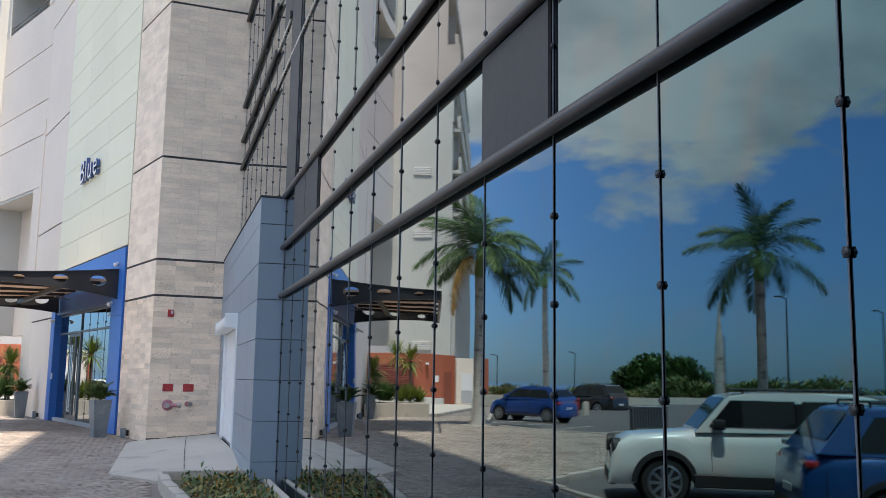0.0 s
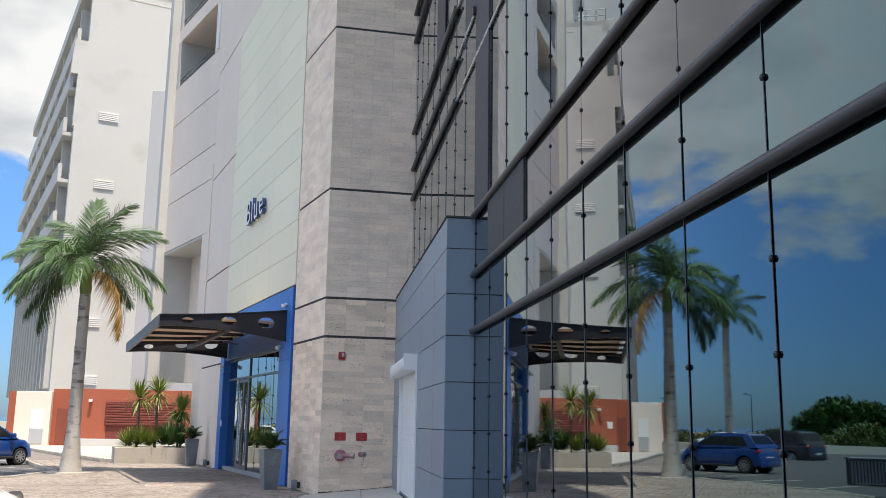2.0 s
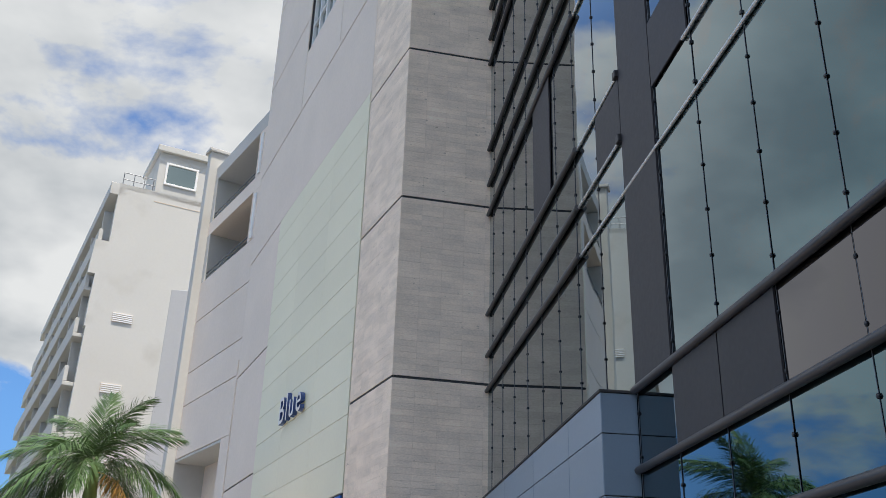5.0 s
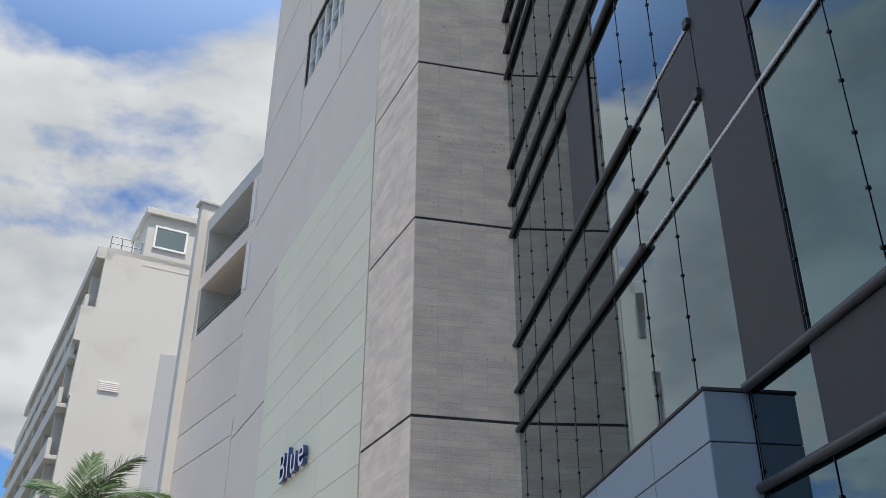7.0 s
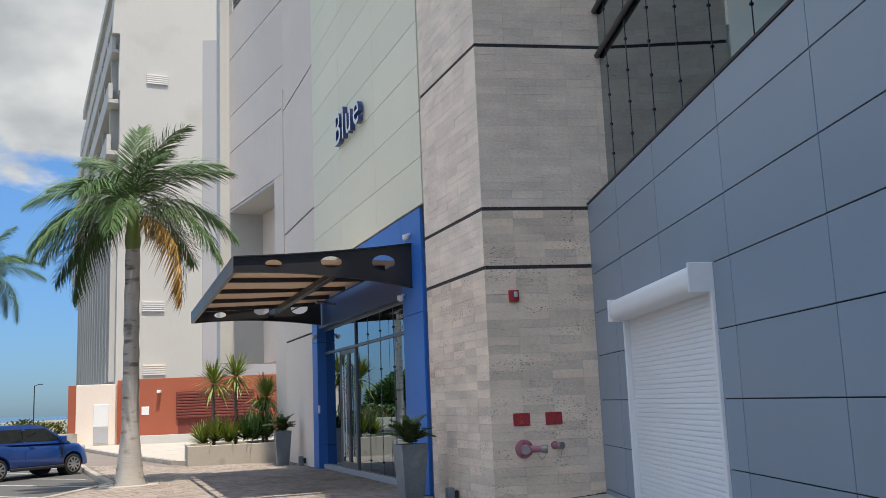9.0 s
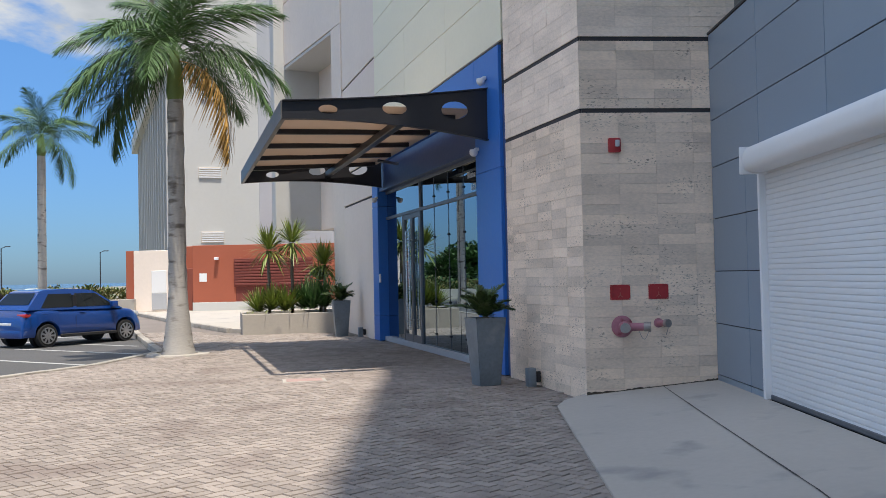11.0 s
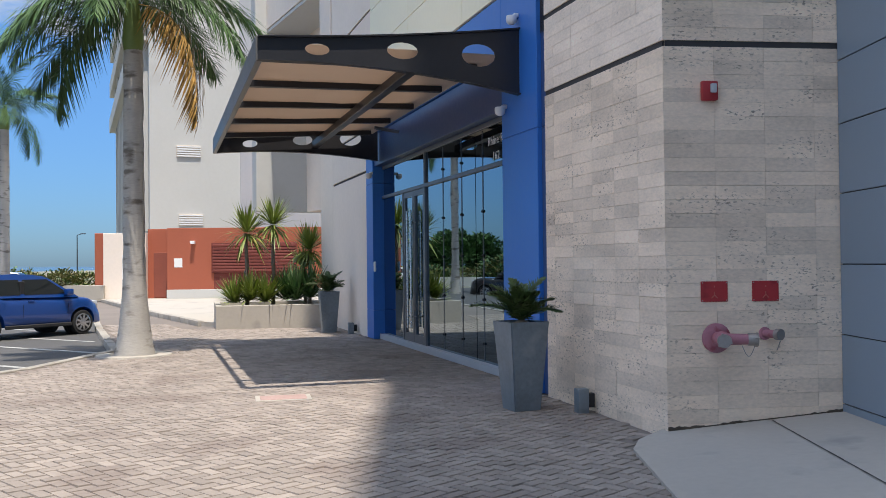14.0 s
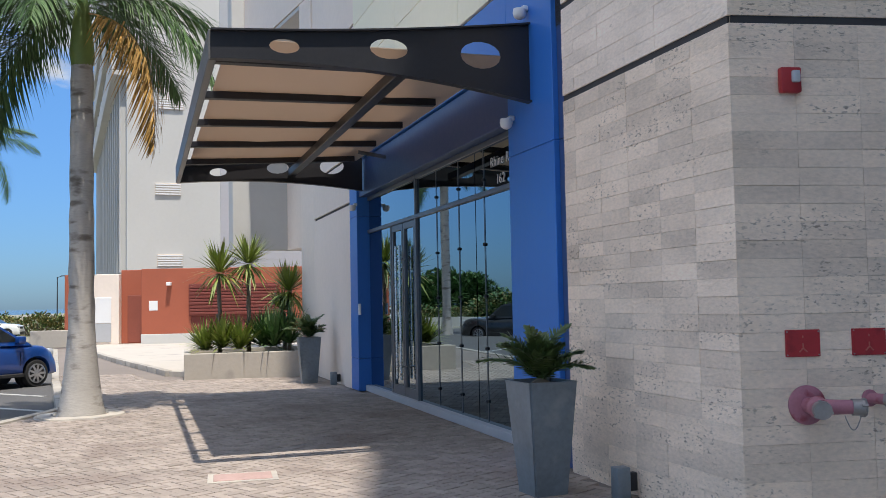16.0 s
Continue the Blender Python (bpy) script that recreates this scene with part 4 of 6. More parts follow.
part("kerb_stone", bm, concrete, bed)
bm = bmesh.new()
soft_box(bm, 2.02, 2.12, -8.0, 14.48, -0.4, -0.02, 0.02, 2)
part("kerb_stone", bm, concrete, bed)
bm = bmesh.new()
rows = []
for i in range(60):
    y = -8 + 23.3 * i / 59
    xl = next(xa + (xb - xa) * (y - ya) / (yb - ya) for (xa, ya), (xb, yb) in zip(BED, BED[1:]) if yb <= y <= ya + 0.2)
    rows.append([bm.verts.new((xl + 0.03 + (2.05 - xl - 0.03) * j / 9, y, ground_z(y) + 0.10 + 0.05 * noise.noise((j * 0.7, i * 0.6, 2)))) for j in range(10)])
for a, b in zip(rows, rows[1:]):
    for j in range(9):
        bm.faces.new((a[j], a[j + 1], b[j + 1], b[j]))
part("soil", bm, soil, bed, "dry brown soil")

# ---- travertine tiles ----
random.seed(21)
TILE_W, TILE_H = 0.445, 0.1185
tile_rest = bmesh.new()
tile_mesh = {}
for m, length, outward in ((SOUTH, S_LEN, -1), (FACADE, L_LEN, 1)):
    bands = list(zip([-0.06] + GROOVES, GROOVES))
    for z_lo, z_hi in bands:
        z_lo, z_hi = z_lo + 0.026, z_hi - 0.026
        rows_n = round((z_hi - z_lo) / TILE_H)
        h = (z_hi - z_lo) / rows_n
        for r in range(rows_n):
            cols = [0.0]
            while cols[-1] < length - 0.05:
                cols.append(min(length, cols[-1] + TILE_W))
            for x0, x1 in zip(cols, cols[1:]):
                z0 = z_lo + r * h
                proud = random.uniform(-0.0018, 0.0018)
                if z_hi < 4.2 and (outward < 0 or z_lo < 3.0):
                    key = (outward, round(x1 - x0, 3), round(h, 4))
                    if key not in tile_mesh:
                        b = bmesh.new()
                        soft_box(b, 0.0007, x1 - x0 - 0.0007, min(0, -0.03 * outward), max(0, -0.03 * outward), 0.0007, h - 0.0007, 0.0012, 1)
                        tile_mesh[key] = mesh_of("tile", b, travertine_tile)
                    shared("tile", tile_mesh[key], pier, m @ pose(x0, proud, z0))
                elif z_hi < 22:
                    box(tile_rest, x0 + 0.001, x1 - 0.001, min(proud, -0.03 * outward), max(proud, -0.03 * outward), z0 + 0.0012, z0 + h - 0.0012, m)
    for z_lo, z_hi in bands:
        if z_hi > 22:
            box(tile_rest, 0, length, min(0, -0.03 * outward), max(0, -0.03 * outward), z_lo + 0.026, z_hi - 0.026, m)
rest = part("tile", tile_rest, travertine_rest, pier)
tagged(rest, kind="stuff")

# ---- plants ----
leaf_green = surface("leaf_green", (0.07, 0.145, 0.04), vary=0.3, coarse=1.2, fine=20, rough=0.6, bump=0.0, pieces="island", piece_vary=0.35)
leaf_deep = surface("leaf_deep", (0.055, 0.115, 0.032), vary=0.3, coarse=1.2, fine=20, rough=0.6, bump=0.0, pieces="island", piece_vary=0.35)
leaf_yellow = surface("leaf_yellow", (0.20, 0.25, 0.05), vary=0.3, coarse=2, fine=20, rough=0.5, bump=0.0, pieces="island", piece_vary=0.3)
leaf_brown = surface("leaf_brown", (0.34, 0.19, 0.045), vary=0.35, coarse=1.5, fine=20, rough=0.6, bump=0.0, pieces="island", piece_vary=0.4)
leaf_dry = surface("leaf_dry", (0.19, 0.17, 0.06), vary=0.3, coarse=0.5, fine=8, rough=0.8, bump=0.0, pieces="island", piece_vary=0.4)
palm_bark = surface("palm_bark", (0.43, 0.405, 0.375), vary=0.22, coarse=1.2, fine=14, rough=0.9, bump=0.5, stain=(0.16, 0.14, 0.12), stain_scale=2.2, stain_at=0.55, stretch=(1, 1, 3))
crownshaft_green = surface("crownshaft_green", (0.16, 0.22, 0.06), vary=0.2, coarse=2, fine=12, rough=0.5, bump=0.05)
old_bark = surface("old_bark", (0.17, 0.14, 0.11), vary=0.3, coarse=3, fine=20, rough=0.95, bump=0.6)


def leaflet(verts, faces, base, way, up, length, width, droop):
    """A narrow folded blade of two quads that bends down to its tip."""
    side = way.cross(up).normalized() * width
    mid = base + way * length * 0.55 - Vector((0, 0, droop * 0.25))
    tip = base + way * length - Vector((0, 0, droop))
    i = len(verts)
    verts.extend((base - side * 0.4, base + side * 0.4, mid + side, mid - side, tip))
    faces.extend(((i, i + 1, i + 2, i + 3), (i + 3, i + 2, i + 4)))


def frond_mesh(name, length, arch, leaf_len, pairs, rng, mat, hang=0.35, width=0.018):
    """A feather frond along +x that rises and droops, with many leaflets on both sides."""
    verts, faces = [], []
    pts = []
    for i in range(pairs + 1):
        u = i / pairs
        pts.append(Vector((length * (u - 0.12 * arch * u * u), 0, length * (0.42 * u - (0.42 + 0.38 * arch) * u * u))))
    for i in range(pairs):
        a, b = pts[i], pts[i + 1]
        r = 0.022 * (1 - 0.85 * i / pairs)
        k = len(verts)
        for p in (a, b):
            verts.extend((p + Vector((0, -r, 0)), p + Vector((0, 0, r)), p + Vector((0, r, 0))))
        faces.extend(((k, k + 1, k + 4, k + 3), (k + 1, k + 2, k + 5, k + 4), (k + 2, k, k + 3, k + 5)))
        u = i / pairs
        if u < 0.10:
            continue
        d = (b - a).normalized()
        size = leaf_len * math.sin(math.pi * min(1, 0.18 + 0.80 * u)) ** 0.6
        for sgn in (-1, 1):
            for lift in (rng.uniform(-0.35, 0.15), rng.uniform(0.1, 0.95)):
                way = (Vector((0, sgn, 0)) * (1.0 - 0.35 * u) + d * (0.45 + 0.8 * u) + Vector((0, 0, lift - 0.1))).normalized()
                leaflet(verts, faces, a.lerp(b, rng.random()), way, Vector((0, 0, 1)), size * rng.uniform(0.8, 1.1), width, size * hang * rng.uniform(0.5, 1.3))
    me = bpy.data.meshes.new(name)
    me.from_pydata([v[:] for v in verts], [], faces)
    me.materials.append(mat)
    return me


def palm(label, at, height, base_r, top_r, frond_len, seed, n_fronds=17, green=None, brown=True, lean=0.0, ways=None, group="royal palms"):
    rng = random.Random(seed)
    ob = thing("palm_tree", label, "palm tree", group, at=at)
    bm = bmesh.new()
    prof = [(base_r * 1.12, -0.15), (base_r * 1.1, 0.05), (base_r * 0.98, 0.2), (base_r * 0.86, 0.5), (base_r * 0.70, 0.95)]
    for i in range(16):
        u = i / 15
        z = 1.3 + (height - 1.3) * u
        r = base_r * 0.60 + (top_r - base_r * 0.60) * u + 0.008 * math.sin(i * 2.4)
        prof.append((r, z))
    lathe(bm, prof, 18)
    for v in bm.verts:
        k = v.co.z / height
        v.co.x += lean * k * k * height + 0.012 * noise.noise(v.co * 2.0)
        v.co.y += 0.012 * noise.noise(v.co * 2.0 + Vector((5, 0, 0)))
    part("trunk", bm, palm_bark, ob, "grey ringed trunk that swells at the foot", True)
    sx = lean * height
    bm = bmesh.new()
    lathe(bm, [(top_r * 0.95, height - 0.02), (top_r * 1.12, height + 0.15), (top_r * 0.9, height + 0.55), (top_r * 0.5, height + 0.95)], 14, Matrix.Translation((sx, 0, 0)))
    part("crownshaft", bm, crownshaft_green, ob, "smooth green crownshaft", True)
    kinds = [frond_mesh("frond", frond_len * rng.uniform(0.92, 1.06), a, 0.27 * frond_len, 62, rng, m, hang, 0.0115) for a, m, hang in ((0.75, green or leaf_green, 0.5), (1.15, green or leaf_green, 0.6), (0.55, leaf_deep, 0.4), (1.25, leaf_deep, 0.7))]
    dead = frond_mesh("frond", frond_len * 0.95, 1.3, 0.24 * frond_len, 44, rng, leaf_brown, 0.9, 0.015)
    for i, (turn, tilt) in enumerate(ways or []):
        shared("frond", kinds[(i + seed) % 4], ob, Matrix.Translation((sx, 0, height + 0.85)) @ Euler((radians(rng.uniform(-20, 20)), radians(tilt), radians(turn))).to_matrix().to_4x4())
    for i in range(0 if ways else n_fronds):
        turn = 360 * (i * 0.381966) % 360 + rng.uniform(-12, 12)
        tilt = -80 + 112 * (i / (n_fronds - 1)) ** 0.9 + rng.uniform(-6, 6)
        me = kinds[(i + seed) % 4]
        shared("frond", me, ob, Matrix.Translation((sx, 0, height + 0.85)) @ Euler((radians(rng.uniform(-20, 20)), radians(tilt), radians(turn))).to_matrix().to_4x4())
    if brown:
        shared("frond", dead, ob, Matrix.Translation((sx, 0, height + 0.75)) @ Euler((0, radians(30), radians(-14))).to_matrix().to_4x4(), "browned dying frond")
    return ob


palm("grey-trunked royal palm with one browned frond beside the kerb", pose(-6.53, 30.05, -0.02), 5.0, 0.29, 0.155, 2.45, 3, 16, ways=((-4, 2), (12, -40), (35, -58), (95, -84), (150, -66), (168, -34), (186, -6), (205, 22), (174, 30), (-88, 4), (-112, -22), (-60, -34), (82, -10), (120, -28), (-150, 2), (60, 14), (160, 14), (-170, -20), (22, -14), (-30, -62)))
palm("tall slim royal palm by the far car park", pose(-20.42, 55.82, -0.4), 7.9, 0.34, 0.19, 2.9, 8, 14, brown=False)
palm("royal palm with dark drooping fronds on the car park", pose(-14.33, 25.47, -0.3), 5.0, 0.26, 0.15, 2.5, 14, 15, green=leaf_deep, brown=False)
palm("small far palm at the edge of the shrubs", pose(-62.55, 69.41, -0.4), 4.2, 0.22, 0.14, 2.2, 19, 11, green=leaf_deep, brown=False)

stump = thing("dead_palm", "bare dead palm trunk that tapers to a point", "tree trunk", at=pose(-21.55, 38.41, -0.4))
bm = bmesh.new()
lathe(bm, [(0.30, -0.1), (0.26, 0.4), (0.24, 1.6), (0.21, 3.0), (0.17, 4.0), (0.09, 4.8), (0.04, 5.5), (0.02, 5.7)], 12)
for v in bm.verts:
    v.co.x += 0.05 * noise.noise(v.co * 1.4)
part("trunk", bm, palm_bark, stump, smooth=True)

# pale ring of mortar at the palm's foot
bm = bmesh.new()
lathe(bm, [(0.62, -0.03), (0.60, 0.022), (0.40, 0.03), (0.36, 0.0)], 20)
for v in bm.verts:
    v.co.x *= 1.0 + 0.12 * noise.noise(v.co * 3)
    v.co.y *= 1.0 + 0.12 * noise.noise(v.co * 3 + Vector((4, 1, 0)))
tagged(part("mortar_ring", bm, concrete, at=pose(-6.53, 30.05, 0.0)), "rough pale mortar ring round a palm's foot", "mortar", kind="structure")


def rosette_mesh(name, leaves, length, width, rng, mat, low=-15, high=85, droop=0.25):
    """A spiky head of sword leaves."""
    verts, faces = [], []
    for i in range(leaves):
        el = radians(low + (high - low) * rng.random() ** 0.9)
        az = rng.uniform(0, 2 * math.pi)
        way = Vector((math.cos(az) * math.cos(el), math.sin(az) * math.cos(el), math.sin(el)))
        up = Vector((0, 0, 1)) if abs(way.z) < 0.97 else Vector((1, 0, 0))
        n = length * rng.uniform(0.75, 1.1)
        leaflet(verts, faces, way * 0.05, way, up, n, width, droop * n * (1 - math.sin(el)))
    me = bpy.data.meshes.new(name)
    me.from_pydata([v[:] for v in verts], [], faces)
    me.materials.append(mat)
    return me


def yucca(label, at, stems, seed):
    rng = random.Random(seed)
    ob = thing("yucca", label, "yucca plant", "yuccas in the raised bed", at=at)
    for x, y, h, r in stems:
        if h > 0.4:
            bm = bmesh.new()
            tube(bm, (x, y, -0.1), (x + rng.uniform(-0.06, 0.06), y, h * 0.5), 0.05, 0.045, 8)
            tube(bm, (x, y, h * 0.5), (x + rng.uniform(-0.05, 0.05), y, h), 0.045, 0.04, 8)
            part("stem", bm, old_bark, ob)
        shared("leaf_head", rosette_mesh("leaf_head", 150, r * 1.25, 0.026, rng, leaf_yellow if h > 0.4 or seed < 6 else leaf_green, -35 if h > 0.4 else 5, 88), ob, pose(x, y, h))
    return ob


BEDM = pose(-6.58, 35.9, 0.0, 0, 0, 14)
raised = thing("raised_planter", "long pale concrete raised planter beside the facade", "planter", at=BEDM)
bm = bmesh.new()
for x0, x1, y0, y1 in ((0, 2.6, 0, 0.14), (0, 2.6, 2.2, 2.34), (0, 0.14, 0.14, 2.2), (2.46, 2.6, 0.14, 2.2)):
    soft_box(bm, x0, x1, y0, y1, -0.1, 0.53, 0.015, 2)
part("wall", bm, concrete, raised)
bm = bmesh.new()
box(bm, 0.14, 2.46, 0.14, 2.2, 0.3, 0.45)
part("soil", bm, soil, raised)
yucca("yellow-green yucca with a bare stem in the raised planter", BEDM @ pose(0.75, 0.9, 0.45), [(0, 0, 1.75, 0.62), (0.05, -0.3, 0.15, 0.6), (-0.3, -0.2, 0.1, 0.55)], 4)
yucca("yellow-green yucca with a tall thin stem in the raised planter", BEDM @ pose(1.35, 0.9, 0.45), [(0, 0, 1.95, 0.58), (-0.2, -0.35, 0.12, 0.6)], 5)
yucca("leaning green yucca near the facade in the raised planter", BEDM @ pose(2.3, 1.7, 0.45), [(0, 0, 1.35, 0.6), (-0.1, 0.1, 0.9, 0.5)], 6)
yucca("low spreading green yucca in the raised planter", BEDM @ pose(1.85, 0.6, 0.45), [(0, 0, 0.15, 0.75), (0.35, 0.1, 0.2, 0.7), (-0.2, 0.3, 0.15, 0.65)], 7)

# tapered planters with cycads
planter_zinc = surface("planter_zinc", (0.17, 0.205, 0.235), vary=0.3, coarse=3.2, fine=25, rough=0.42, bump=0.06, metal=0.15, stain=(0.27, 0.30, 0.32), stain_scale=2.6, stain_at=0.6)


def planter(label, at):
    ob = thing("tapered_planter", label, "planter", "entrance planters", at=at)
    bm = bmesh.new()
    b, t, h, w = 0.142, 0.21, 0.87, 0.018
    rings = [[(-b, -b, 0), (b, -b, 0), (b, b, 0), (-b, b, 0)], [(-t, -t, h), (t, -t, h), (t, t, h), (-t, t, h)], [(-t + w, -t + w, h), (t - w, -t + w, h), (t - w, t - w, h), (-t + w, t - w, h)], [(-t + w + 0.02, -t + w + 0.02, h - 0.12), (t - w - 0.02, -t + w + 0.02, h - 0.12), (t - w - 0.02, t - w - 0.02, h - 0.12), (-t + w + 0.02, t - w - 0.02, h - 0.12)]]
    vs = [[bm.verts.new(p) for p in r] for r in rings]
    bm.faces.new(vs[0][::-1])
    for lo, hi in zip(vs, vs[1:]):
        for i in range(4):
            bm.faces.new((lo[i], lo[(i + 1) % 4], hi[(i + 1) % 4], hi[i]))
    bmesh.ops.bevel(bm, geom=[e for e in bm.edges if abs(e.verts[0].co.z - e.verts[1].co.z) > 0.5], offset=0.012, segments=2, affect="EDGES")
    part("pot", bm, planter_zinc, ob, "blue-grey metal pot with a scuffed finish")
    bm = bmesh.new()
    box(bm, -t + 0.03, t - 0.03, -t + 0.03, t - 0.03, h - 0.13, h - 0.06)
    part("soil", bm, soil, ob)
    return ob


leaf_cycad = surface("leaf_cycad", (0.075, 0.115, 0.035), vary=0.3, coarse=3, fine=20, rough=0.45, bump=0.0, pieces="island", piece_vary=0.3)


def cycad(label, at, seed, n=14):
    rng = random.Random(seed)
    ob = thing("cycad", label, "cycad", "cycads in planters", at=at)
    bm = bmesh.new()
    lathe(bm, [(0.06, -0.08), (0.085, 0.0), (0.07, 0.06), (0.02, 0.09)], 10)
    part("caudex", bm, old_bark, ob)
    kinds = [frond_mesh("frond", 0.50 * k, 0.55, 0.13, 34, rng, leaf_cycad, 0.1, 0.011) for k in (1.0, 0.85, 1.1)]
    for i in range(n):
        shared("frond", kinds[i % 3], ob, Matrix.Translation((0, 0, 0.05)) @ Euler((0, radians(-78 + 58 * i / n), radians(137.5 * i))).to_matrix().to_4x4())
    return ob


for s, o, turn, seed, words in ((1.70, 0.62, 5, 31, "beside the stone pier"), (12.75, 0.50, -3, 32, "beyond the entrance")):
    at = FACADE @ pose(s, o, 0.0 if s > 5 else 0.0, 0, 0, turn)
    planter("tapered blue-grey metal planter " + words, at)
    cycad("small dark green cycad in a metal planter " + words, at @ pose(0, 0, 0.80), seed)

# scrub in the planting bed
scrub = thing("bed_scrub", "low straggly green and brown scrub on the soil", "shrub", kind="stuff")
for mat, seed, count in ((leaf_deep, 41, 2600), (leaf_dry, 42, 1800), (leaf_brown, 43, 900)):
    rng = random.Random(seed)
    verts, faces = [], []
    for _ in range(count):
        y = rng.uniform(8.0, 15.0)
        x = rng.uniform(0.85 if y > 13 else 1.1, 2.0)
        clump = noise.noise((x * 1.7, y * 1.7, seed))
        if clump < -0.1:
            continue
        base = Vector((x, y, ground_z(y) + 0.08 + rng.random() * 0.22 * (0.5 + clump)))
        az, el = rng.uniform(0, 6.28), rng.uniform(-0.2, 1.3)
        way = Vector((math.cos(az) * math.cos(el), math.sin(az) * math.cos(el), math.sin(el)))
        leaflet(verts, faces, base, way, Vector((0.1, 0, 1)), rng.uniform(0.05, 0.12), rng.uniform(0.012, 0.028), 0.01)
    me = bpy.data.meshes.new("foliage")
    me.from_pydata([v[:] for v in verts], [], faces)
    me.materials.append(mat)
    ob = new("foliage", me)
    ob.parent = scrub


def shrub(label, at, rx, ry, h, leaves, seed, mats, size=0.2, trunk=True, name="shrub", group=""):
    """A dense shrub: limbs and many small leaf clumps on an uneven dome."""
    rng = random.Random(seed)
    ob = thing(name, label, "shrub", group, at=at)
    bm = bmesh.new()
    for i in range(6):
        az = i * 1.05 + rng.random()
        tube(bm, (0.15 * math.cos(az), 0.15 * math.sin(az), -0.2), (rx * 0.55 * math.cos(az), ry * 0.55 * math.sin(az), h * 0.6), 0.09, 0.03, 6)
    part("limb", bm, old_bark, ob)
    for k, mat in enumerate(mats):
        verts, faces = [], []
        for _ in range(leaves // len(mats)):
            az, el = rng.uniform(0, 6.283), math.asin(rng.uniform(-0.15, 1))
            d = Vector((math.cos(az) * math.cos(el), math.sin(az) * math.cos(el), math.sin(el)))
            bulge = 1.0 + 0.32 * noise.noise(d * 2.3 + Vector((seed, 0, 0))) + 0.15 * noise.noise(d * 6.0 + Vector((0, seed, 0)))
            r = bulge * rng.uniform(0.72, 1.0)
            base = Vector((d.x * rx * r, d.y * ry * r, max(0.05, h * 0.12 + d.z * h * 0.85 * r)))
            way = (d + Vector((rng.uniform(-0.9, 0.9), rng.uniform(-0.9, 0.9), rng.uniform(-0.5, 0.9)))).normalized()
            leaflet(verts, faces, base, way, Vector((0.2, 0.1, 1)), size * rng.uniform(0.7, 1.4), size * 0.28, size * 0.2)
        me = bpy.data.meshes.new("crown")
        me.from_pydata([v[:] for v in verts], [], faces)
        me.materials.append(mat)
        o = new("crown", me)
        o.parent = ob
    return ob


shrub("wide dense green tree canopy beyond the car park", pose(-69.07, 123.35, -0.5), 8.4, 7.0, 5.9, 11000, 51, [leaf_green, leaf_deep, leaf_green], 0.75)
shrub("dense dark green bush on the car park verge", pose(-17.55, 17.34, -0.45), 3.0, 2.6, 3.4, 7000, 52, [leaf_deep, leaf_green], 0.3)
rng_s = random.Random(60)
for i in range(16):
    u = i / 15
    x, y = -95 + 50 * u + rng_s.uniform(-3, 3), 20 + 75 * u + rng_s.uniform(-3, 3)
    shrub("low rounded green scrub at the edge of the car park", pose(x, y, -0.5), rng_s.uniform(3.5, 5.5), rng_s.uniform(3, 4), rng_s.uniform(1.5, 2.6), 3200, 70 + i, [leaf_green, leaf_deep, leaf_dry], 0.38, group="scrub at the car park's edge")
for i in range(10):
    x, y = -22 - i * 3.4 + rng_s.uniform(-1, 1), 88 + i * 1.2 + rng_s.uniform(-3, 3)
    shrub("dry yellow-green seaside scrub", pose(x, y, -0.5), 2.4, 2.0, rng_s.uniform(0.9, 1.9), 2400, 100 + i, [leaf_dry, leaf_dry, leaf_green], 0.22, group="dry seaside scrub")
bm = bmesh.new()
box(bm, -26, 26, -0.15, 0.15, -0.3, 0.75)
structure("wall_boundary", bm, white_render, "low pale boundary wall of the car park", "wall", at=pose(-48.52, 65.55, -0.5, 0, 0, 52))

# ---- cars ----
tyre_rubber = surface("tyre_rubber", (0.02, 0.02, 0.021), vary=0.2, coarse=4, fine=40, rough=0.85, bump=0.1)
rim_silver = surface("rim_silver", (0.55, 0.56, 0.58), vary=0.06, coarse=4, fine=30, rough=0.3, bump=0.0, metal=1.0)
trim_black = surface("trim_black", (0.018, 0.018, 0.02), vary=0.15, coarse=3, fine=40, rough=0.6, bump=0.05)
lamp_red = surface("lamp_red", (0.45, 0.02, 0.02), vary=0.1, coarse=5, fine=30, rough=0.15, bump=0.0, coat=1.0)
lamp_clear = surface("lamp_clear", (0.5, 0.52, 0.55), vary=0.1, coarse=5, fine=30, rough=0.1, bump=0.0, coat=1.0)
car_glass = mirror_glass("car_glass", (0.012, 0.015, 0.016), 0.0)
car_glass.node_tree.nodes["Principled BSDF"].inputs["Metallic"].default_value = 0.0
car_glass.node_tree.nodes["Principled BSDF"].inputs["Specular IOR Level"].default_value = 0.45
paint_blue = surface("paint_blue", (0.003, 0.055, 0.27), vary=0.05, coarse=1, fine=60, rough=0.3, bump=0.0, coat=1.0, metal=0.25)
paint_teal = surface("paint_teal", (0.006, 0.075, 0.25), vary=0.05, coarse=1, fine=60, rough=0.3, bump=0.0, coat=1.0, metal=0.3)
paint_white = surface("paint_white", (0.74, 0.76, 0.74), vary=0.02, coarse=1, fine=60, rough=0.3, bump=0.0, coat=1.0)
paint_black = surface("paint_black", (0.012, 0.012, 0.014), vary=0.1, coarse=1, fine=60, rough=0.3, bump=0.0, coat=1.0)
paint_silver = surface("paint_silver", (0.42, 0.43, 0.44), vary=0.05, coarse=1, fine=60, rough=0.32, bump=0.0, coat=1.0, metal=0.5)


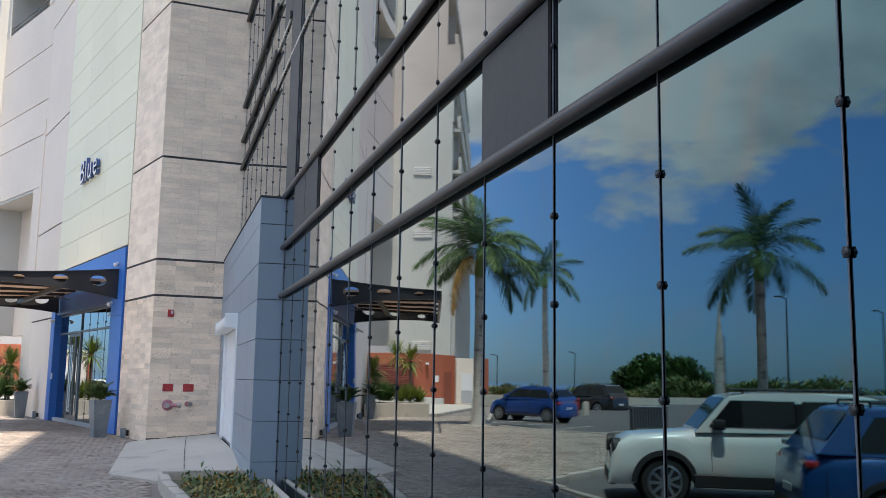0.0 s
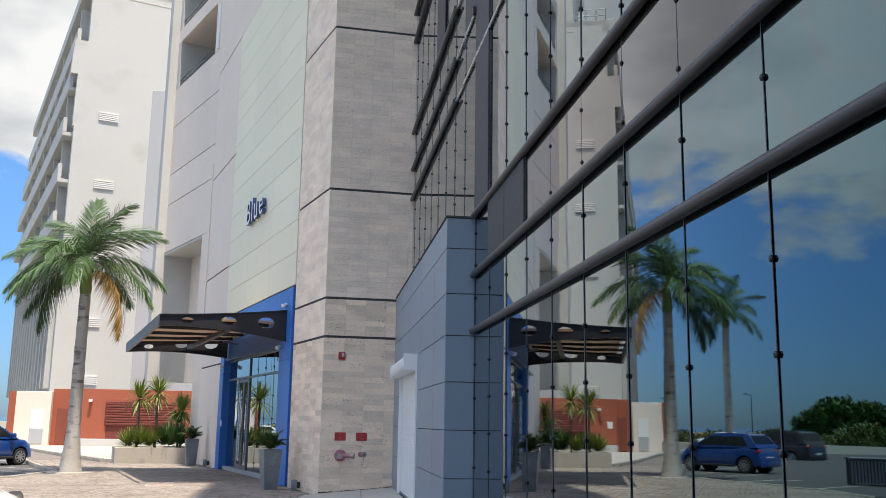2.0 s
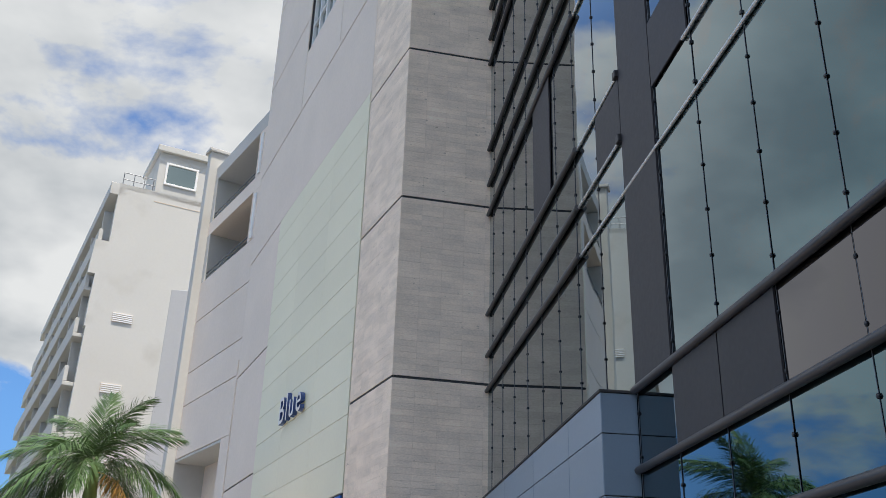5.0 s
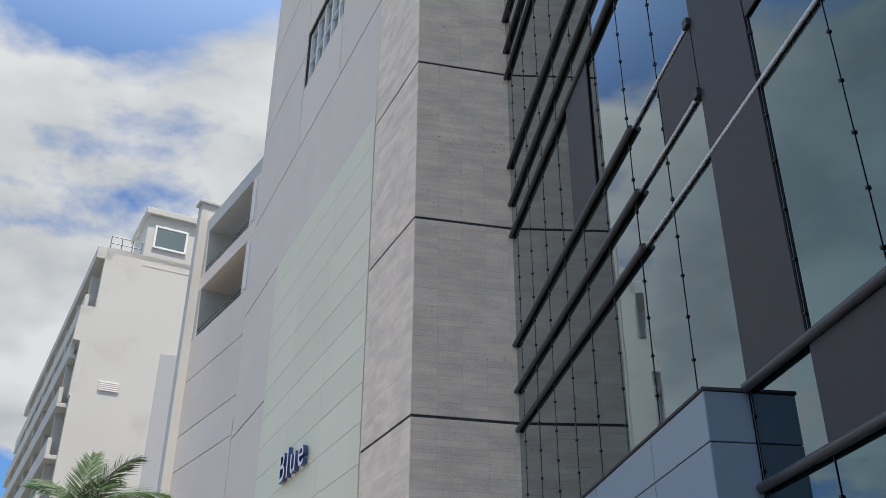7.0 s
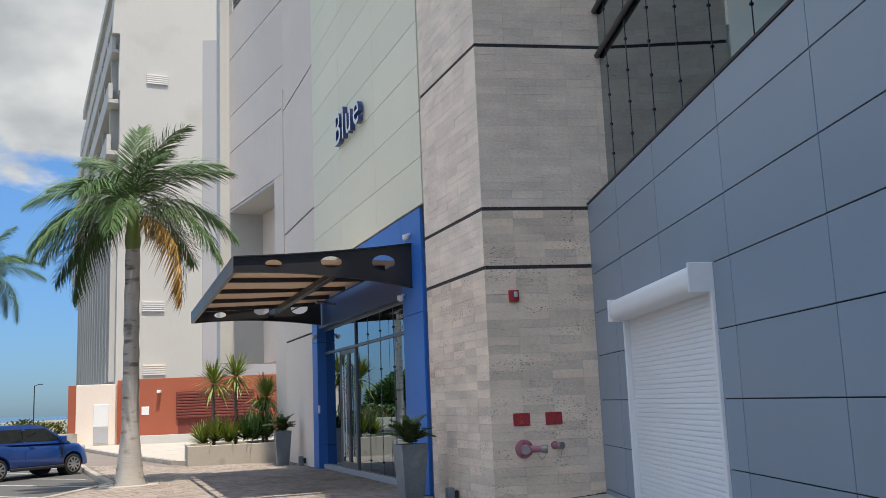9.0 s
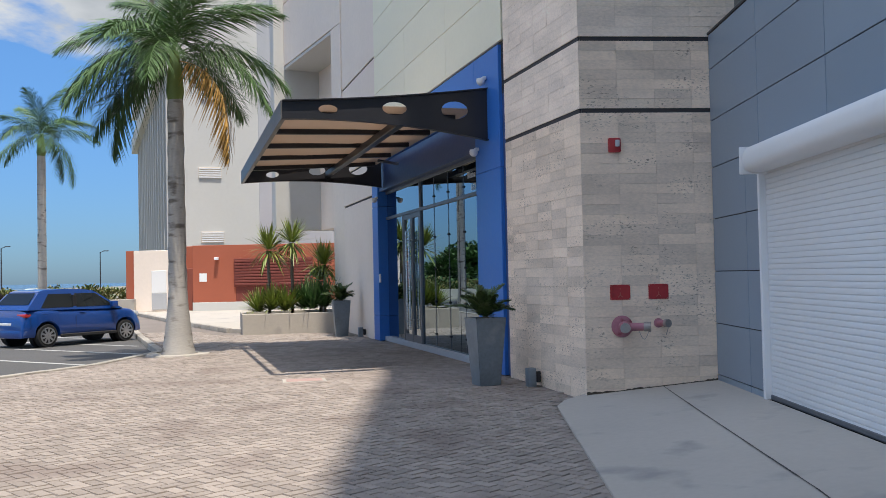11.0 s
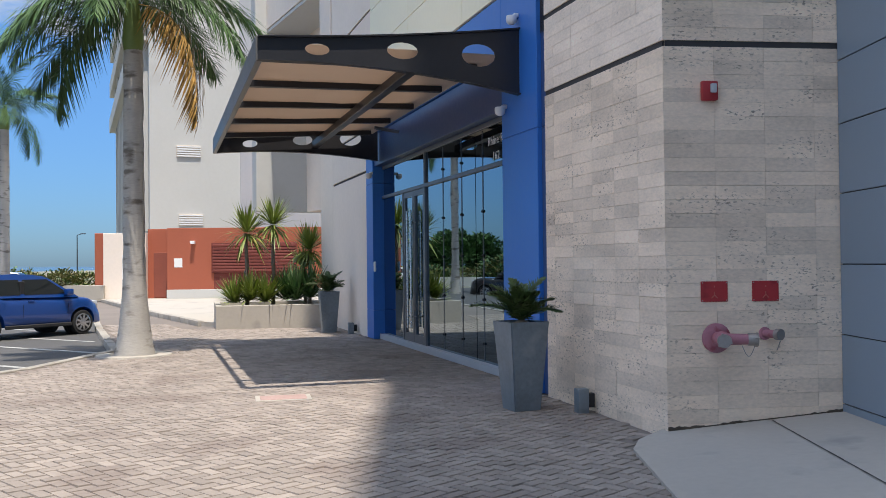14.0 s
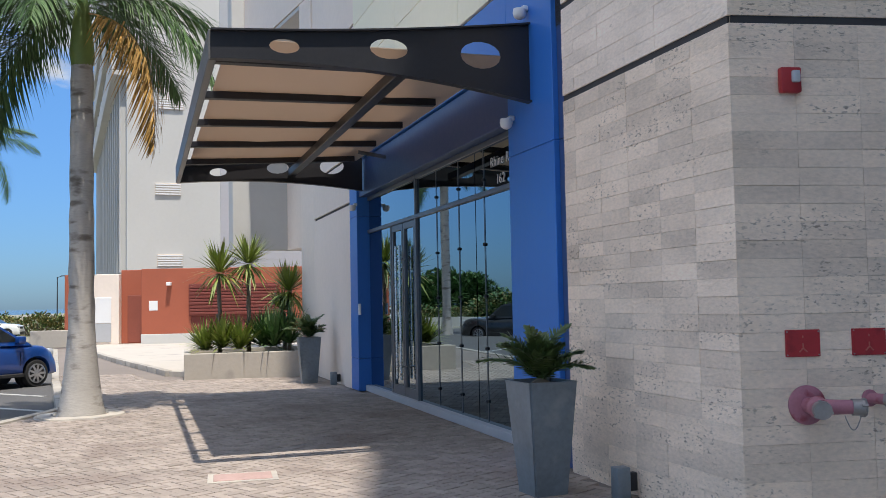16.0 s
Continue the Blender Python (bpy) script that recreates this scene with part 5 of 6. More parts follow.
def wheel_on(parent, x, y, r, side):
    w = bmesh.new()
    lathe(w, [(r * 0.66, -0.09), (r * 0.93, -0.095), (r, -0.06), (r, 0.06), (r * 0.93, 0.095), (r * 0.66, 0.09)], 28)
    wheel = part("wheel", w, tyre_rubber, parent, "black tyre on a silver alloy rim", True, at=pose(x, y, r, -90 * side, 0, 0))
    b = bmesh.new()
    lathe(b, [(r * 0.67, 0.05), (r * 0.67, 0.092), (0.01, 0.0925)], 24)
    part("rim_dish", b, trim_black, wheel, smooth=True)
    b = bmesh.new()
    for i in range(9):
        a = 2 * math.pi * i / 9
        box(b, 0.02, r * 0.64, -0.022, 0.022, 0.094, 0.108, Matrix.Rotation(a, 4, "Z"))
    lathe(b, [(0.06, 0.09), (0.06, 0.11), (0.03, 0.115)], 12)
    prev = None
    for k in range(25):
        a = 2 * math.pi * k / 24
        loop = [b.verts.new((rr * math.cos(a), rr * math.sin(a), zz)) for rr, zz in ((r * 0.71, 0.09), (r * 0.71, 0.105), (r * 0.63, 0.112), (r * 0.62, 0.094))]
        if prev:
            for j in range(3):
                b.faces.new((prev[j], loop[j], loop[j + 1], prev[j + 1]))
        prev = loop
    part("rim", b, rim_silver, wheel)


def car(label, at, paint, L, W, H, wb, wheel_r, hood, belt, ws0, ws1, rr1, rr0, clad=False, boxy=0.0, group="parked cars"):
    """A car, front towards +x. ws0/ws1: windscreen foot and head; rr1/rr0: rear roof edge and rear glass foot."""
    ob = thing("car", label, "car", group, at=at)
    f, r = L / 2, -L / 2
    xc = (f - (L - wb) * 0.46 , f - (L - wb) * 0.46 - wb)
    bottom = 0.26 + (0.05 if clad else 0)
    arch = wheel_r * 1.16
    crest = [(r - 0.01, 0.50), (r, 0.62), (r + 0.03, belt - 0.12), (r + 0.09, belt), (r + 0.35, belt + 0.05), (0.0, belt + 0.01), (ws0, belt - 0.01), (f - 0.62, hood + 0.005), (f - 0.32, hood - 0.03), (f - 0.13, hood - 0.12), (f - 0.04, hood - 0.26), (f, 0.55), (f + 0.01, 0.45)]
    xs = sorted(set([p[0] for p in crest] + [c + arch * math.cos(math.pi * k / 12) for c in xc for k in range(13)] + [r + L * k / 22 for k in range(23)]))

    def crest_z(x):
        for (xa, za), (xb, zb) in zip(crest, crest[1:]):
            if x <= xb:
                return za + (zb - za) * max(0.0, (x - xa)) / max(1e-6, xb - xa)
        return crest[-1][1]

    bm = bmesh.new()
    half = ((0.95, 0.0), (1.0, 0.10), (1.0, 0.45), (0.985, 0.72), (0.955, 0.87), (0.90, 0.95), (0.78, 0.985), (0.45, 1.0), (0.0, 1.0))
    rings = []
    for x in xs:
        zt, zb = crest_z(x), bottom
        for c in xc:
            if abs(x - c) < arch:
                zb = max(zb, wheel_r + math.sqrt(arch * arch - (x - c) ** 2))
        zb = min(zb, zt - 0.08)
        nose = min(1.0, max(0.0, (abs(x) - L * 0.36) / (L * 0.14)))
        hw = W / 2 * (1 - 0.13 * nose ** 2.2)
        pts = [(-hw * u, zb + (zt - zb) * v) for u, v in half]
        pts += [(hw * u, zb + (zt - zb) * v) for u, v in half[-2::-1]]
        rings.append([bm.verts.new((x, y, z + (0.012 if abs(y) < 0.3 * W else 0))) for y, z in pts])
    m = len(rings[0])
    for la, lb in zip(rings, rings[1:]):
        for i in range(m):
            bm.faces.new((la[i], la[(i + 1) % m], lb[(i + 1) % m], lb[i]))
    bm.faces.new(rings[0])
    bm.faces.new(rings[-1][::-1])
    body = part("body", bm, paint, ob, smooth=True)
    # cabin shell
    cab = [(ws0, belt - 0.03), (ws1, H - 0.05), (ws1 - 0.35, H), ((ws1 + rr1) / 2, H + 0.015), (rr1 + 0.2, H), (rr1, H - 0.06), (rr0, belt + 0.02)]
    wl, wu = W * 0.482, W * 0.482 - 0.15 + 0.06 * boxy

    def cab_y(z):
        return wl + (wu - wl) * (z - belt) / (H - belt)

    bm = bmesh.new()
    side = [[bm.verts.new((x, s * cab_y(z), z)) for x, z in cab] for s in (-1, 1)]
    m = len(cab)
    for i in range(m):
        bm.faces.new((side[0][i], side[0][(i + 1) % m], side[1][(i + 1) % m], side[1][i]))
    bm.faces.new(side[0])
    bm.faces.new(side[1][::-1])
    bmesh.ops.bevel(bm, geom=[e for e in bm.edges if e.verts[0].co.z > H - 0.2 and e.verts[1].co.z > H - 0.2], offset=0.04, segments=2, affect="EDGES")
    part("roof", bm, paint, ob, smooth=True)

    def pane(name, pts, out):
        b = bmesh.new()
        q = [Vector(p) for p in pts]
        nrm = (q[1] - q[0]).cross(q[2] - q[0]).normalized()
        if nrm.dot(Vector(out)) < 0:
            nrm = -nrm
        lo = [b.verts.new(p + nrm * 0.002) for p in q]
        hi = [b.verts.new(p + nrm * 0.010) for p in q]
        b.faces.new(lo)
        b.faces.new(hi)
        for i in range(len(q)):
            b.faces.new((lo[i], lo[(i + 1) % len(q)], hi[(i + 1) % len(q)], hi[i]))
        part(name, b, car_glass, ob, "dark tinted glass")

    def mixp(a, b, u):
        return (a[0] + (b[0] - a[0]) * u, a[1] + (b[1] - a[1]) * u)

    for name, a, b in (("windscreen", cab[0], cab[1]), ("rear_window", cab[6], cab[5])):
        p, q = mixp(a, b, 0.10 if name == "windscreen" else 0.3), mixp(a, b, 0.95)
        pane(name, [(p[0], -cab_y(p[1]) + 0.08, p[1]), (p[0], cab_y(p[1]) - 0.08, p[1]), (q[0], cab_y(q[1]) - 0.09, q[1]), (q[0], -cab_y(q[1]) + 0.09, q[1])], (1 if name == "windscreen" else -1, 0, 0.3))
    zl, zh = belt + 0.06, H - 0.11

    def cab_x(front, z):
        a, b = (cab[0], cab[1]) if front else (cab[6], cab[5])
        return a[0] + (b[0] - a[0]) * (z - a[1]) / (b[1] - a[1])

    mid = (ws0 + rr0) / 2 - 0.05
    fl, fh = cab_x(True, zl) - 0.12, cab_x(True, zh) - 0.10
    bl, bh = cab_x(False, zl) + 0.34, cab_x(False, zh) + 0.30
    for s in (-1, 1):
        for x0l, x0h, x1l, x1h in ((fl, fh, mid + 0.05, mid + 0.05), (mid - 0.05, mid - 0.05, bl, bh)):
            pane("side_window", [(x0l, s * cab_y(zl), zl), (x1l, s * cab_y(zl), zl), (x1h, s * cab_y(zh), zh), (x0h, s * cab_y(zh), zh)], (0, s, 0.2))
        b = bmesh.new()
        for x in (mid, fl - 0.02, bl - 0.30):
            box(b, x - 0.004, x + 0.004, s * W * 0.4995 - 0.004, s * W * 0.4995 + 0.004, bottom + 0.20, belt - 0.16)
        part("door_seam", b, trim_black, ob)
        b = bmesh.new()
        soft_box(b, mid - 0.05, mid + 0.05, s * (cab_y((zl + zh) / 2)) - 0.05, s * cab_y((zl + zh) / 2) + 0.03, zl + 0.02, zh - 0.03, 0.006, 1)
        part("door_pillar", b, trim_black, ob)
        for x in (mid + 0.12, mid - 0.92):
            b = bmesh.new()
            soft_box(b, x, x + 0.16, s * W * 0.487 - 0.016, s * W * 0.487 + 0.016, belt - 0.10, belt - 0.07, 0.008, 1)
            part("door_handle", b, paint, ob)
        b = bmesh.new()
        soft_box(b, ws0 - 0.42, ws0 - 0.24, s * (W / 2 + 0.06) - 0.075, s * (W / 2 + 0.06) + 0.075, belt + 0.02, belt + 0.17, 0.03, 2)
        part("wing_mirror", b, trim_black if clad else paint, ob, smooth=True)
        b = bmesh.new()
        soft_box(b, f - 0.20, f - 0.045, s * W * 0.36 - 0.13, s * W * 0.36 + 0.10, hood - 0.27, hood - 0.10, 0.04, 2)
        if boxy >= 1.0:
            b.free()
            b = bmesh.new()
            lathe(b, [(0.145, -0.06), (0.15, 0.05), (0.135, 0.065), (0.115, 0.05)], 24, pose(f - 0.085, s * W * 0.335, hood - 0.23, 0, 90, s * 8))
            lamp = part("headlight", b, trim_black, ob, "round headlight in a black ring", True)
            b = bmesh.new()
            lathe(b, [(0.11, 0.03), (0.105, 0.052), (0.06, 0.066), (0.01, 0.07)], 20, pose(f - 0.085, s * W * 0.335, hood - 0.23, 0, 90, s * 8))
            part("lens", b, lamp_clear, lamp, smooth=True)
        else:
            part("headlight", b, lamp_clear, ob, smooth=True)
        b = bmesh.new()
        soft_box(b, r + 0.035, r + 0.30, s * W * 0.36 - 0.16, s * W * 0.36 + 0.17, belt - 0.16, belt - 0.07, 0.025, 2)
        part("taillight", b, lamp_red, ob, smooth=True)
        for c in xc:
            wheel_on(ob, c, s * (W / 2 - 0.10), wheel_r, s)
            b = bmesh.new()
            tube(b, (c, s * (W / 2 - 0.30), wheel_r), (c, s * (W / 2 - 0.20), wheel_r), arch * 0.98, n=24)
            part("wheel_well", b, trim_black, ob)
            if clad:
                b = bmesh.new()
                pr = None
                for k in range(15):
                    a = math.pi * k / 14
                    ring = [b.verts.new((c + rr * math.cos(a), s * yy, wheel_r + rr * math.sin(a))) for rr, yy in ((arch * 0.98, W / 2 - 0.03), (arch * 0.98, W / 2 + 0.02), (arch + 0.07, W / 2 + 0.012), (arch + 0.07, W / 2 - 0.03))]
                    if pr:
                        for j in range(4):
                            b.faces.new((pr[j], pr[(j + 1) % 4], ring[(j + 1) % 4], ring[j]))
                    pr = ring
                part("arch_trim", b, trim_black, ob)
        b = bmesh.new()
        soft_box(b, xc[1] + arch, xc[0] - arch, s * W / 2 - 0.05, s * W / 2 + 0.005, bottom - 0.03, bottom + (0.16 if clad else 0.05), 0.015, 1)
        part("sill", b, trim_black, ob)
        if clad:
            b = bmesh.new()
            tube(b, (ws1 - 0.25, s * (wu - 0.08), H + 0.05), (rr1 + 0.25, s * (wu - 0.08), H + 0.05), 0.018, n=8)
            for x in (ws1 - 0.25, rr1 + 0.25):
                tube(b, (x, s * (wu - 0.08), H - 0.02), (x, s * (wu - 0.08), H + 0.05), 0.018, n=8)
            part("roof_rail", b, trim_black, ob)
    b = bmesh.new()
    soft_box(b, f - 0.10, f + 0.012, -W * 0.40, W * 0.40, bottom - 0.02, bottom + 0.20, 0.03, 2)
    part("front_bumper", b, trim_black, ob, smooth=True)
    b = bmesh.new()
    soft_box(b, f - 0.075, f - 0.025 if boxy >= 1.0 else f - 0.01, -W * 0.24, W * 0.24, hood - 0.33, hood - 0.17, 0.02, 2)
    part("grille", b, trim_black, ob, "black slotted grille", True)
    b = bmesh.new()
    soft_box(b, r - 0.012, r + 0.10, -W * 0.40, W * 0.40, bottom - 0.02, bottom + 0.20, 0.03, 2)
    part("rear_bumper", b, trim_black if clad else paint, ob, smooth=True)
    b = bmesh.new()
    soft_box(b, r - 0.006, r + 0.02, -0.24, 0.24, bottom + 0.24, bottom + 0.35, 0.004, 1)
    part("number_plate", b, white_metal, ob)
    return ob


car("bright blue small hatchback parked at the kerb", pose(-11.08, 35.91, -0.115, 0, 0, 58), paint_blue, 3.44, 1.56, 1.40, 2.30, 0.285, 0.88, 0.90, 1.10, 0.34, -1.26, -1.64)
car("white boxy off-road car with black arches in a parking bay", pose(-4.85, 13.02, ground_z(13.0) - 0.115, 0, 0, 25), paint_white, 4.24, 1.80, 1.66, 2.57, 0.345, 1.05, 1.10, 0.90, 0.42, -1.78, -2.00, clad=True, boxy=1.0)
car("metallic blue crossover car parked in a bay beside the walk", pose(-5.58, 9.49, ground_z(9.5) - 0.115, 0, 0, 205), paint_teal, 4.45, 1.82, 1.62, 2.68, 0.345, 1.05, 1.05, 1.0, 0.2, -1.65, -2.05, clad=True)
car("black off-road car parked beyond the hatchback", pose(-21.69, 52.21, -0.38, 0, 0, 62), paint_black, 4.6, 1.88, 1.75, 2.7, 0.36, 1.10, 1.10, 0.95, 0.25, -1.8, -2.12, clad=True, boxy=0.7)
car("silver estate car on the car park", pose(-13.68, 20.18, -0.39, 0, 0, 100), paint_silver, 4.5, 1.8, 1.66, 2.7, 0.33, 1.02, 1.05, 1.0, 0.25, -1.8, -2.1, boxy=0.5)
car("small white car far across the car park", pose(-30.65, 79.72, -0.4, 0, 0, 10), paint_white, 4.2, 1.75, 1.5, 2.55, 0.31, 0.95, 1.0, 1.0, 0.3, -1.3, -1.9)

# ---- fittings on the stone pier ----
fire_red = surface("fire_red", (0.42, 0.03, 0.035), vary=0.12, coarse=3, fine=25, rough=0.55, bump=0.05, stain=(0.26, 0.02, 0.025), stain_scale=6.0)
pipe_pink = surface("pipe_pink", (0.40, 0.16, 0.20), vary=0.2, coarse=8, fine=40, rough=0.55, bump=0.15, stain=(0.28, 0.05, 0.07), stain_scale=9.0, stain_at=0.55)
worn_brass = surface("worn_brass", (0.36, 0.33, 0.31), vary=0.2, coarse=8, fine=40, rough=0.45, bump=0.1, metal=0.7)
plate_mark = surface("plate_mark", (0.48, 0.13, 0.10), vary=0.1, rough=0.6, bump=0.0)


def on_pier(x, z, out=0.004):
    return SOUTH @ pose(x, -out, z)


for x in (0.30, 0.752):
    plate = thing("fire_sign", "red metal fire inlet sign on the stone pier", "sign", "fire inlet signs", at=on_pier(x, 1.105))
    bm = bmesh.new()
    soft_box(bm, 0.0, 0.236, -0.008, 0.0, 0.0, 0.172, 0.003, 1)
    part("plate", bm, fire_red, plate)
    for a, b in (((0.118, 0.085), (0.118, 0.055)), ((0.118, 0.055), (0.092, 0.03)), ((0.118, 0.055), (0.144, 0.03)), ((0.118, 0.12), (0.118, 0.135))):
        bm = bmesh.new()
        tube(bm, (a[0], -0.009, a[1]), (b[0], -0.009, b[1]), 0.005, n=6)
        part("mark", bm, plate_mark, plate)
    for cx, cz in ((0.012, 0.012), (0.224, 0.012), (0.012, 0.16), (0.224, 0.16)):
        bm = bmesh.new()
        tube(bm, (cx, -0.008, cz), (cx, -0.013, cz), 0.005, n=8)
        part("screw", bm, worn_brass, plate)

inlet = thing("fire_inlet", "faded red two-way fire inlet with brass caps", "fire inlet", at=on_pier(0.43, 0.80))
AXIS = pose(0, 0, 0, 90, 0, 0)
bm = bmesh.new()
lathe(bm, [(0.125, 0.0), (0.125, 0.012), (0.10, 0.022), (0.06, 0.028)], 28, AXIS)
part("flange", bm, pipe_pink, inlet, "round faded red flange", True)
bm = bmesh.new()
lathe(bm, [(0.052, 0.02), (0.055, 0.09), (0.07, 0.13), (0.05, 0.19)], 18, AXIS)
tube(bm, (0.0, -0.13, 0.0), (0.20, -0.19, 0.0), 0.05, 0.043, 16)
tube(bm, (0.0, -0.13, 0.0), (-0.03, -0.22, -0.005), 0.052, 0.048, 16)
part("body", bm, pipe_pink, inlet, smooth=True)
for a, b in (((0.195, -0.188, 0.0), (0.262, -0.208, 0.0)), ((-0.028, -0.215, -0.005), (-0.038, -0.262, -0.005))):
    d = (Vector(b) - Vector(a)).normalized()
    bm = bmesh.new()
    tube(bm, a, b, 0.052, 0.052, 18)
    tube(bm, Vector(b), Vector(b) + d * 0.012, 0.058, 0.055, 18)
    for k in range(3):
        ang = 2 * math.pi * k / 3
        off = d.orthogonal().normalized()
        off.rotate(Matrix.Rotation(ang, 3, d))
        p = Vector(b) + off * 0.055
        tube(bm, p - d * 0.02, p + d * 0.012, 0.010, n=6)
    part("cap", bm, worn_brass, inlet, "dull brass hose cap", True)
bm = bmesh.new()
prev = None
for i in range(11):
    u = i / 10
    p = Vector((0.20 + 0.11 * u - 0.06, -0.20, -0.05 - 0.09 * math.sin(math.pi * u)))
    if prev is not None:
        tube(bm, prev, p, 0.003, n=5)
    prev = p
part("chain", bm, worn_brass, inlet)

valve = thing("drain_valve", "short capped brass pipe outlet on the stone pier", "valve", at=on_pier(0.86, 0.83))
bm = bmesh.new()
lathe(bm, [(0.055, 0.0), (0.055, 0.006), (0.038, 0.012)], 20, AXIS)
part("flange", bm, pipe_pink, valve, smooth=True)
bm = bmesh.new()
tube(bm, (0, 0, 0), (0.05, -0.13, 0.0), 0.034, 0.034, 16)
part("pipe", bm, pipe_pink, valve, smooth=True)
bm = bmesh.new()
tube(bm, (0.047, -0.12, 0.0), (0.064, -0.165, 0.0), 0.047, 0.047, 16)
part("cap", bm, worn_brass, valve, "dull brass cap", True)
bm = bmesh.new()
tube(bm, (0.06, -0.16, -0.05), (0.045, -0.13, -0.13), 0.004, n=6)
part("chain", bm, worn_brass, valve)

alarm = thing("fire_alarm", "small red wall-mounted fire alarm strobe", "alarm", at=on_pier(0.32, 2.80))
bm = bmesh.new()
soft_box(bm, 0.0, 0.14, -0.055, 0.0, 0.0, 0.165, 0.012, 2)
part("housing", bm, fire_red, alarm, smooth=True)
bm = bmesh.new()
soft_box(bm, 0.065, 0.12, -0.085, -0.05, 0.06, 0.14, 0.012, 2)
part("strobe", bm, lamp_clear, alarm, "clear strobe lens", True)

# low spot light on the paving by the pier
spot_at = FACADE @ pose(1.30, 0.16, -0.005)
spot = thing("ground_spotlight", "small grey box spotlight standing by the pier", "spotlight", at=spot_at)
bm = bmesh.new()
soft_box(bm, -0.055, 0.055, -0.055, 0.055, 0.0, 0.235, 0.006, 2)
part("housing", bm, planter_zinc, spot, smooth=True)
bm = bmesh.new()
soft_box(bm, -0.03, 0.03, -0.13, -0.055, 0.05, 0.19, 0.012, 2)
part("bracket", bm, trim_black, spot, smooth=True)
spot2 = copy_thing(spot, FACADE @ pose(12.1, 0.16, 0.0))

# security cameras under the canopy
for s, z in ((3.55, 3.28), (3.15, 4.28), (10.6, 3.15)):
    sec = thing("security_camera", "small white dome camera on the blue column", "camera", "entrance cameras", at=FACADE @ pose(s, 0.02, z))
    bm = bmesh.new()
    soft_box(bm, -0.04, 0.04, 0.0, 0.06, 0.02, 0.07, 0.008, 1)
    part("bracket", bm, white_metal, sec)
    bm = bmesh.new()
    lathe(bm, [(0.06, 0.04), (0.065, 0.0), (0.055, -0.04), (0.03, -0.06), (0.01, -0.066)], 16, pose(0, 0.08, 0.0))
    part("dome", bm, white_metal, sec, smooth=True)
keypad = thing("door_keypad", "small white entry keypad on the blue column", "keypad", at=FACADE @ pose(10.42, 0.022, 1.30))
bm = bmesh.new()
soft_box(bm, -0.05, 0.05, 0.0, 0.03, 0.0, 0.19, 0.008, 1)
part("case", bm, white_metal, keypad)

# pinkish access cover in the paving
cover_pink = surface("cover_pink", (0.40, 0.27, 0.24), vary=0.25, coarse=4, fine=30, rough=0.85, bump=0.2)
cover = thing("access_cover", "faded pink rectangular access cover in the paving", "access cover", at=pose(-3.32, 25.05, 0.0, 0, 0, 12))
bm = bmesh.new()
soft_box(bm, -0.30, 0.30, -0.21, 0.21, -0.01, 0.008, 0.003, 1)
part("frame", bm, concrete, cover)
bm = bmesh.new()
soft_box(bm, -0.25, 0.25, -0.16, 0.16, 0.0, 0.013, 0.003, 1)
part("lid", bm, cover_pink, cover)

# ---- car park furniture ----


def lamp_post(at, h, turn=0):
    ob = thing("street_lamp", "slim dark street lamp with a short arm", "street lamp", "car park lamps", at=at)
    bm = bmesh.new()
    tube(bm, (0, 0, -0.1), (0, 0, h), 0.08, 0.05, 10)
    part("pole", bm, steel_black, ob, smooth=True)
    bm = bmesh.new()
    tube(bm, (0, 0, h - 0.05), (0.5, 0, h + 0.1), 0.04, 0.03, 8)
    part("arm", bm, steel_black, ob)
    bm = bmesh.new()
    soft_box(bm, 0.4, 0.95, -0.12, 0.12, h + 0.06, h + 0.16, 0.03, 2)
    part("head", bm, steel_black, ob)


for x, y, h in ((-41.02, 118.22, 5.4), (-48.55, 110.25, 5.8), (-38.72, 55.64, 8.0), (-52.48, 61.51, 8.0), (-60.8, 95.43, 7.5)):
    lamp_post(pose(x, y, -0.45), h)
for dx in (0.0, 0.9):
    post = thing("bollard", "short grey concrete bollard on the car park", "bollard", "bollards", at=pose(-16.69 + dx, 42.45 + dx * 0.4, -0.4))
    bm = bmesh.new()
    lathe(bm, [(0.16, -0.05), (0.16, 0.85), (0.12, 0.95), (0.03, 0.98)], 14)
    part("post", bm, concrete, post, smooth=True)
hydrant = thing("red_box", "small red cabinet between two bollards", "cabinet", at=pose(-16.25, 42.96, -0.4))
bm = bmesh.new()
soft_box(bm, -0.25, 0.25, -0.2, 0.2, 0.0, 1.05, 0.03, 2)
part("case", bm, fire_red, hydrant)
bm = bmesh.new()
soft_box(bm, -0.28, 0.28, -0.23, 0.23, 1.05, 1.12, 0.02, 1)
part("lid", bm, fire_red, hydrant)
bin_ob = thing("litter_bin", "dark slatted litter bin beside the car park", "litter bin", at=pose(-12.36, 29.09, -0.12, 0, 0, 20))
bm = bmesh.new()
soft_box(bm, -0.55, 0.55, -0.3, 0.3, 0.08, 0.72, 0.02, 1)
part("liner", bm, steel_black, bin_ob)
for i in range(12):
    for y in (-0.33, 0.33):
        bm = bmesh.new()
        soft_box(bm, -0.53 + i * 0.093, -0.47 + i * 0.093, y - 0.012, y + 0.012, 0.05, 0.78, 0.004, 1)
        part("slat", bm, alu_frame, bin_ob)
bm = bmesh.new()
soft_box(bm, -0.6, 0.6, -0.36, 0.36, 0.78, 0.83, 0.012, 1)
part("rim", bm, alu_frame, bin_ob)
for x in (-0.5, 0.5):
    bm = bmesh.new()
    soft_box(bm, x - 0.04, x + 0.04, -0.3, 0.3, 0.0, 0.08, 0.008, 1)
    part("foot", bm, steel_black, bin_ob)

